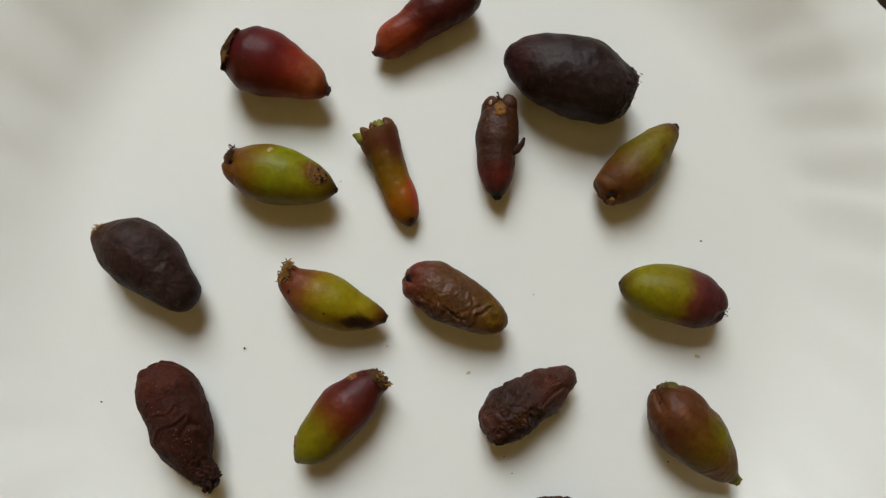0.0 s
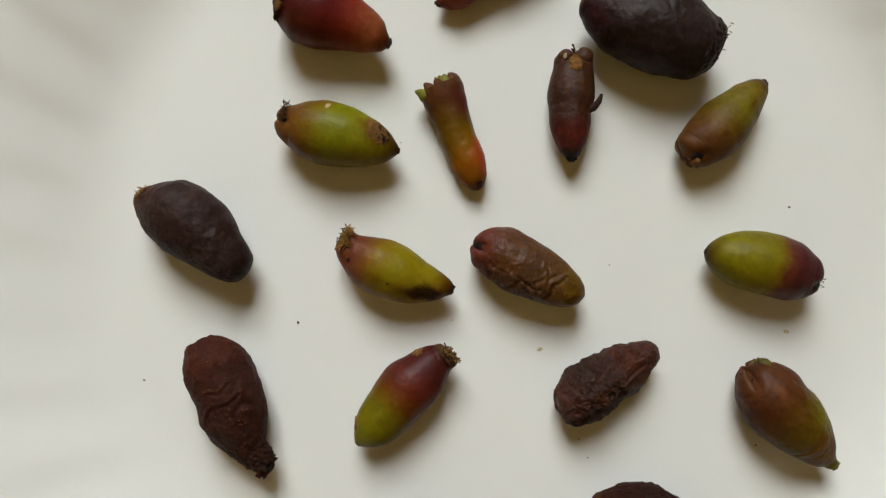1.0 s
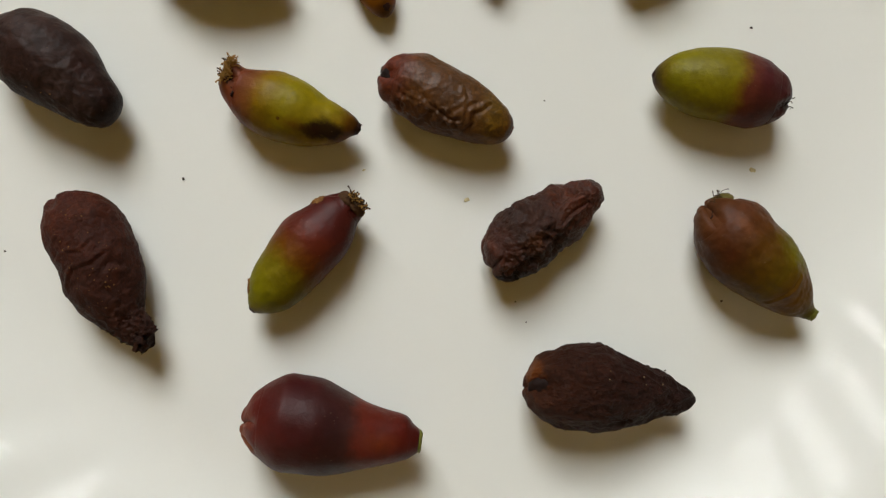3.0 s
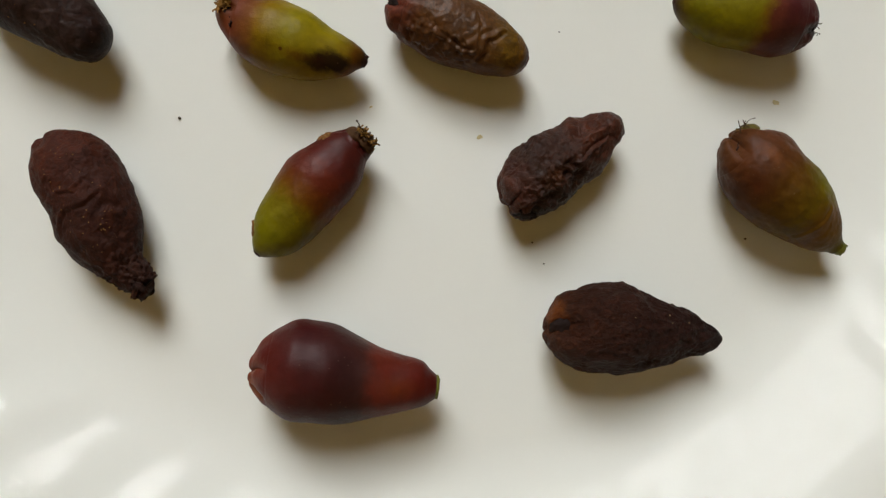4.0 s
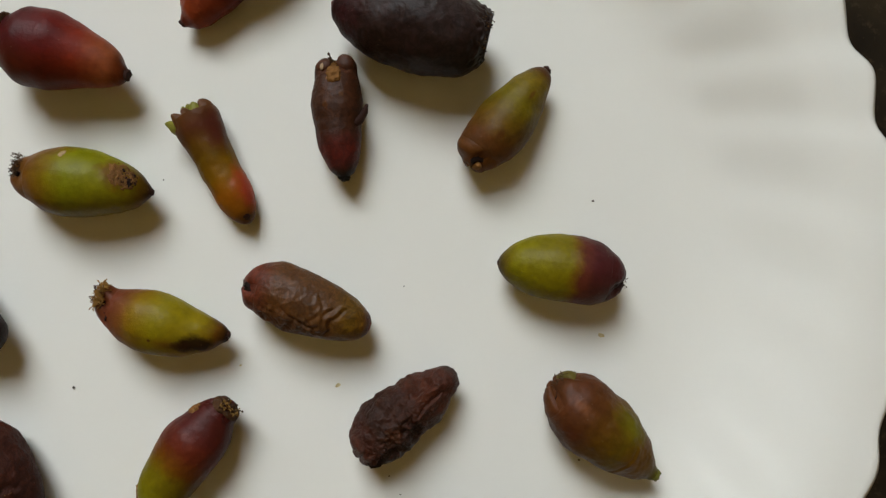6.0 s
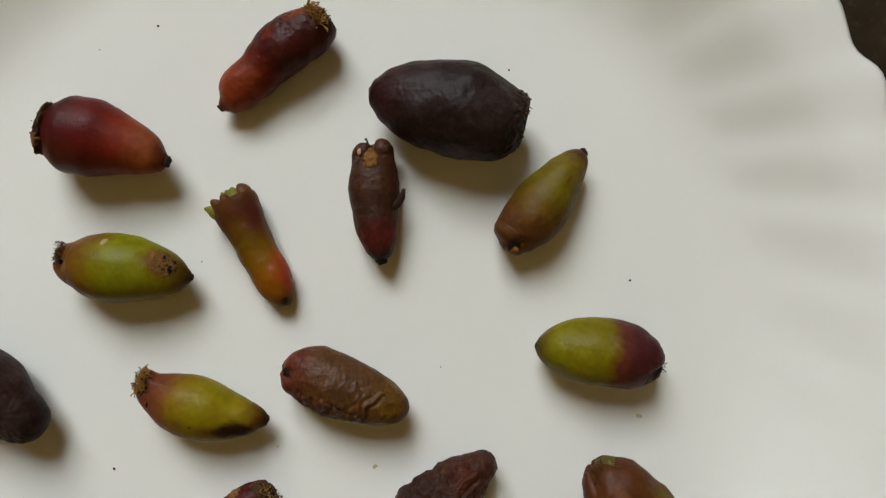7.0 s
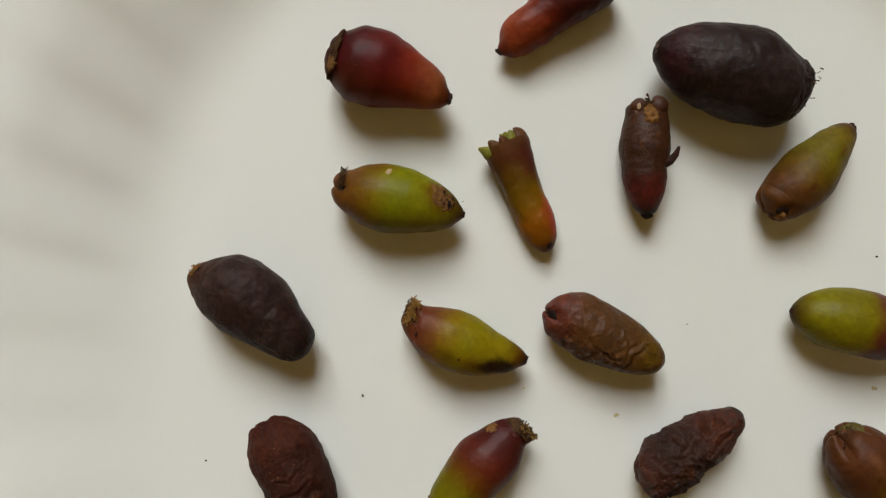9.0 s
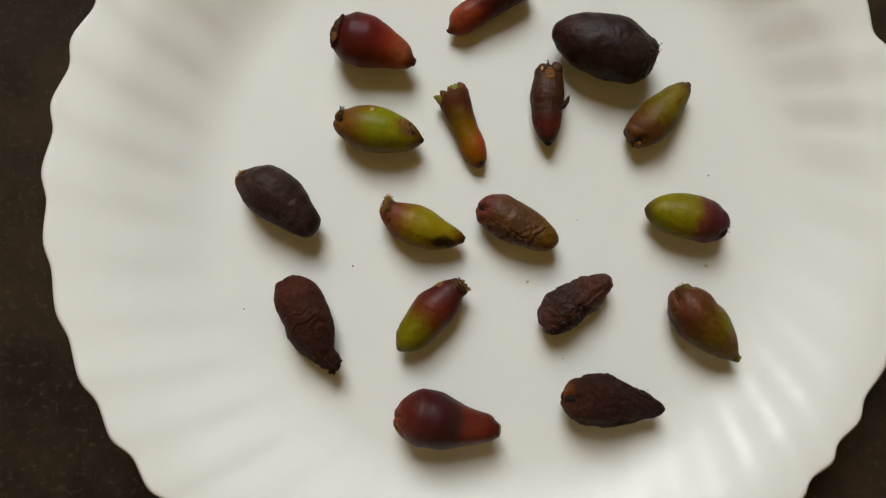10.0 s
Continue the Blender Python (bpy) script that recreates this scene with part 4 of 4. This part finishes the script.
    f.patch("scab", 0.90, 168, 0.045, 24, SCAB, 0.0002, 0.0003, "brown scraped patch")
    f.nub(1.0, 0.8, 0.7, DARK_STEM)

    f = Fruit("small shrivelled dark brown fruit with a crusted crown", 29.4, -33.3, 35.6, 25.7,
              (3.0, 4.4, 5.3, 6.2, 6.4, 5.9, 5.3, 4.1, 3.0, 2.3), (-0.3, 0.0, 0.2, 0.6, 0.9, 0.6, 0.4, 0.0, 0.0, 0.2),
              [(0, (116, 66, 48)), (0.14, (102, 58, 44)), (0.28, (80, 54, 46)), (0.5, (84, 50, 37)), (0.75, (112, 64, 45)), (0.95, (110, 62, 46)), (1, (78, 48, 38))],
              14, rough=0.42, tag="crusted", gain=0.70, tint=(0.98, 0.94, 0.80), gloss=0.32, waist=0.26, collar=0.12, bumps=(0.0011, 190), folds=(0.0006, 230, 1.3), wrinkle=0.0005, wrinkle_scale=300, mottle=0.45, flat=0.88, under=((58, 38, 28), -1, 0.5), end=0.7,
              crag=((0.0007, 420, -0.02, 0.62, 130, 50), (0.0003, 480, 0.1, 0.95, 70, 80)), marks=((0.10, 165, 4.5, 3.2, (30, 20, 14), 0.85, 1.5), (0.33, 108, 3.2, 2.0, (112, 68, 34), 0.7, 1.5)),
              creases=((0.4, 0.35, ((0.62, 84), (0.72, 76), (0.84, 80))), (0.4, 0.35, ((0.55, 110), (0.68, 104), (0.8, 106)))))
    f.lobe(118, half=30, swell=0.10)
    f.lobe(60, half=34, swell=0.06)
    f.lobe(220, half=40)
    f.lobe(330, half=44)
    f.mouth(165, 0.5, 0.75, 0.7)
    f.bits(90, 0.15, 0.55, 0.20, f.mat, "crust", (85, 150), "small warty crust")
    f.bits(50, -0.01, 0.12, 0.42, SCAB_AND_SHADE, "crust", (135, 215), "dark crumbs at the mouth")
    f.bits(10, 0.02, 0.10, 0.30, SCAB, "crust", (80, 150), "ochre crumbs at the mouth")
    f.nub(1.5, 0.9, 0.9, f.mat)

    f = Fruit("olive and russet fruit with a slit crown and green stub", 69.7, -40.0, -44.8, 28.3,
              (2.4, 4.1, 6.0, 7.4, 7.6, 7.2, 6.2, 4.7, 2.8, 1.7), (0.6, 0.5, 0.2, 0.2, 0.0, -0.1, -0.2, -0.3, -0.6, -0.5),
              [(0, (126, 84, 56)), (0.15, (124, 80, 56)), (0.35, (118, 80, 50)), (0.5, (122, 94, 44)), (0.64, (126, 108, 42)), (0.76, (124, 90, 46)), (0.9, (122, 96, 44)), (1, (108, 108, 38))],
              15, rough=0.40, tag="olive_russet", gain=0.72, bumps=(0.0005, 160), folds=(0.00005, 200, 1.0), waist=0.36, under=((92, 62, 36), -1, 0.6), mottle=0.35, end=0.8,
              creases=((0.16, 0.35, ((0.70, 150), (0.735, 120), (0.74, 95), (0.72, 75))), (0.06, 0.35, ((0.80, 140), (0.82, 115), (0.80, 92)))),
              marks=((0.60, 50, 6.0, 4.0, (136, 134, 44), 0.9, 1.2), (0.22, 85, 2.0, 1.6, (168, 120, 92), 0.6, 1.5), (0.30, 130, 4.0, 3.0, (112, 60, 44), 0.6, 1.0)))
    f.lobe(70, half=36, swell=0.05)
    f.lobe(22, half=28, long=0.08, swell=0.12, material=plain("olive_sepal", srgb(112, 98, 40, 0.7)[:3], 0.5, 0.3, 600), label="yellow-green sepal")
    f.lobe(162, half=42, swell=0.10)
    f.lobe(250, half=42)
    f.lobe(322, half=34)
    f.mouth(112, 0.40, 0.55, 0.6)
    f.tuft(16, 1.7, 1.4, DARK_STRAW, at=(0.0, 70, 0.7), thick=0.07, curl=1.5, lean=(-0.9, 0.3, 0.3), label="thin dark stamens")
    f.nub(1.35, 1.25, 2.0, GREEN_STEM, side=0.15, label="short green stalk stub", ragged=0.25)

    f = Fruit("plump dark red pear-shaped fruit with a green stub", -11.0, -71.6, -6.5, 31.7,
              (3.1, 5.0, 7.1, 8.8, 8.7, 7.5, 6.0, 5.0, 4.0, 2.8), (0.9, 1.5, 1.5, 1.8, 1.5, 0.9, 0.7, 0.8, 0.9, 0.6),
              [(0, (146, 74, 54)), (0.09, (112, 48, 42)), (0.3, (86, 38, 38)), (0.5, (74, 40, 38)), (0.6, (82, 46, 40)), (0.68, (118, 54, 42)), (0.85, (120, 52, 42)), (1, (96, 40, 38))],
              16, rough=0.37, tag="red_plump", gain=0.76, bumps=(0.0003, 120), waist=0.34, collar=0.10, bloom=0.06, mottle=0.22, end=0.75, under=((84, 34, 30), -1, 0.5),
              marks=((0.03, 152, 5.0, 3.8, (172, 104, 70), 1.0, 1.5), (0.55, 95, 3.6, 8.0, (62, 40, 40), 0.6, 1.0), (0.80, 95, 4.0, 2.5, (140, 74, 44), 0.5, 1.2)))
    f.lobe(40, half=50, swell=0.03)
    f.lobe(112, half=26, swell=0.04)
    f.lobe(182, half=40, swell=0.12)
    f.lobe(284, half=60)
    f.mouth(140, 0.42, 0.55, 0.6)
    f.nub(2.0, 1.9, 1.3, GREEN_STEM, label="short green stalk stub", ragged=0.2)

    f = Fruit("dark brown finely wrinkled fruit tapering to a point", 40.8, -64.2, -8.0, 31.4,
              (2.8, 4.8, 6.6, 8.0, 8.0, 6.9, 5.4, 3.9, 2.8, 2.1), (-1.0, -0.2, -0.5, -0.1, 0.1, 0.0, 0.1, 0.3, 0.2, 0.2),
              [(0, (112, 72, 52)), (0.1, (96, 60, 46)), (0.2, (90, 56, 44)), (0.5, (76, 47, 40)), (0.85, (68, 43, 38)), (1, (52, 34, 31))],
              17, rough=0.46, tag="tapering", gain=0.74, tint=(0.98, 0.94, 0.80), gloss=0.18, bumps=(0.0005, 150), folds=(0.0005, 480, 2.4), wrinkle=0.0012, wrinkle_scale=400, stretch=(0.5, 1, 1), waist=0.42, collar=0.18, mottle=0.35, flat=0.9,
              crag=((0.0002, 620, 0.14, 0.95, 90, 150),), marks=((0.05, 58, 5.2, 3.4, (190, 122, 80), 1.0, 1.8), (0.10, 140, 3.5, 2.5, (112, 66, 46), 0.7, 1.2)))
    f.lobe(34, half=47, swell=0.16)
    f.lobe(140, half=37, swell=0.18)
    f.lobe(212, half=32, swell=0.12)
    f.lobe(288, half=48)
    f.mouth(91, 0.42, 0.6, 0.65)
    f.bits(5, 0.35, 0.9, 0.2, PALE, "crust", (40, 140), "tiny pale specks")
    f.nub(1.0, 0.7, 0.8, DARK_STEM)


fruits()


# ---- crumbs and stains on the plate ----
def crumb(x, y, size, seed, material=CRUMB, label="tiny dark crumb lying on the white plate"):
    bm = bmesh.new()
    bmesh.ops.create_icosphere(bm, subdivisions=2, radius=1.0)
    rng = random.Random(seed)
    sx, sy = rng.uniform(0.7, 1.3), rng.uniform(0.6, 1.0)
    for v in bm.verts:
        k = 1 + 0.5 * noise.noise(v.co * 1.7 + Vector((seed, 0, 0)))
        v.co = Vector((v.co.x * sx, v.co.y * sy, v.co.z * 0.6)) * k * 0.78 * size / 1000
    low = min(v.co.z for v in bm.verts)
    ob = part("crumb", bm, material, None, label)
    ob.location = (x / 1000, y / 1000, PLATE_Z - low - 0.00002)
    return tagged(ob, "", "crumb", "crumbs on the plate")


def stain(x, y, size, seed):
    bm = bmesh.new()
    rng = random.Random(seed)
    bmesh.ops.create_uvsphere(bm, u_segments=20, v_segments=8, radius=1.0)
    for v in bm.verts:
        k = 1 + 0.6 * noise.noise(v.co * 1.5 + Vector((seed, 0, 0)))
        v.co = Vector((v.co.x * k * size, v.co.y * k * size * 0.55, v.co.z * 0.06)) / 1000
    ob = part("stain", bm, STAIN, None, "small dried brown juice stain on the plate")
    ob.matrix_world = pose(x / 1000, y / 1000, PLATE_Z + 0.00003, 0, 0, rng.uniform(-30, 30))
    return tagged(ob, "", "stain", "stains on the plate")


for i, (x, y, size) in enumerate(((73.8, 8.1, 0.32), (-41.4, -22.6, 0.42), (-75.8, -36.7, 0.30), (24.2, -47.5, 0.28), (26.3, -51.6, 0.26), (65.5, -47.8, 0.28),
                                  (-25.0, 73.4, 0.30), (30.8, -7.0, 0.22), (51.6, 56.8, 0.32), (-19.2, 20.4, 0.20), (-38.3, 69.2, 0.18), (53.7, -61.4, 0.26))):
    crumb(x, y, size, i)
for i, (x, y, size) in enumerate(((14.9, -27.1, 0.6), (72.8, -21.4, 0.7), (-5.7, -21.0, 0.3))):
    stain(x, y, size, i)
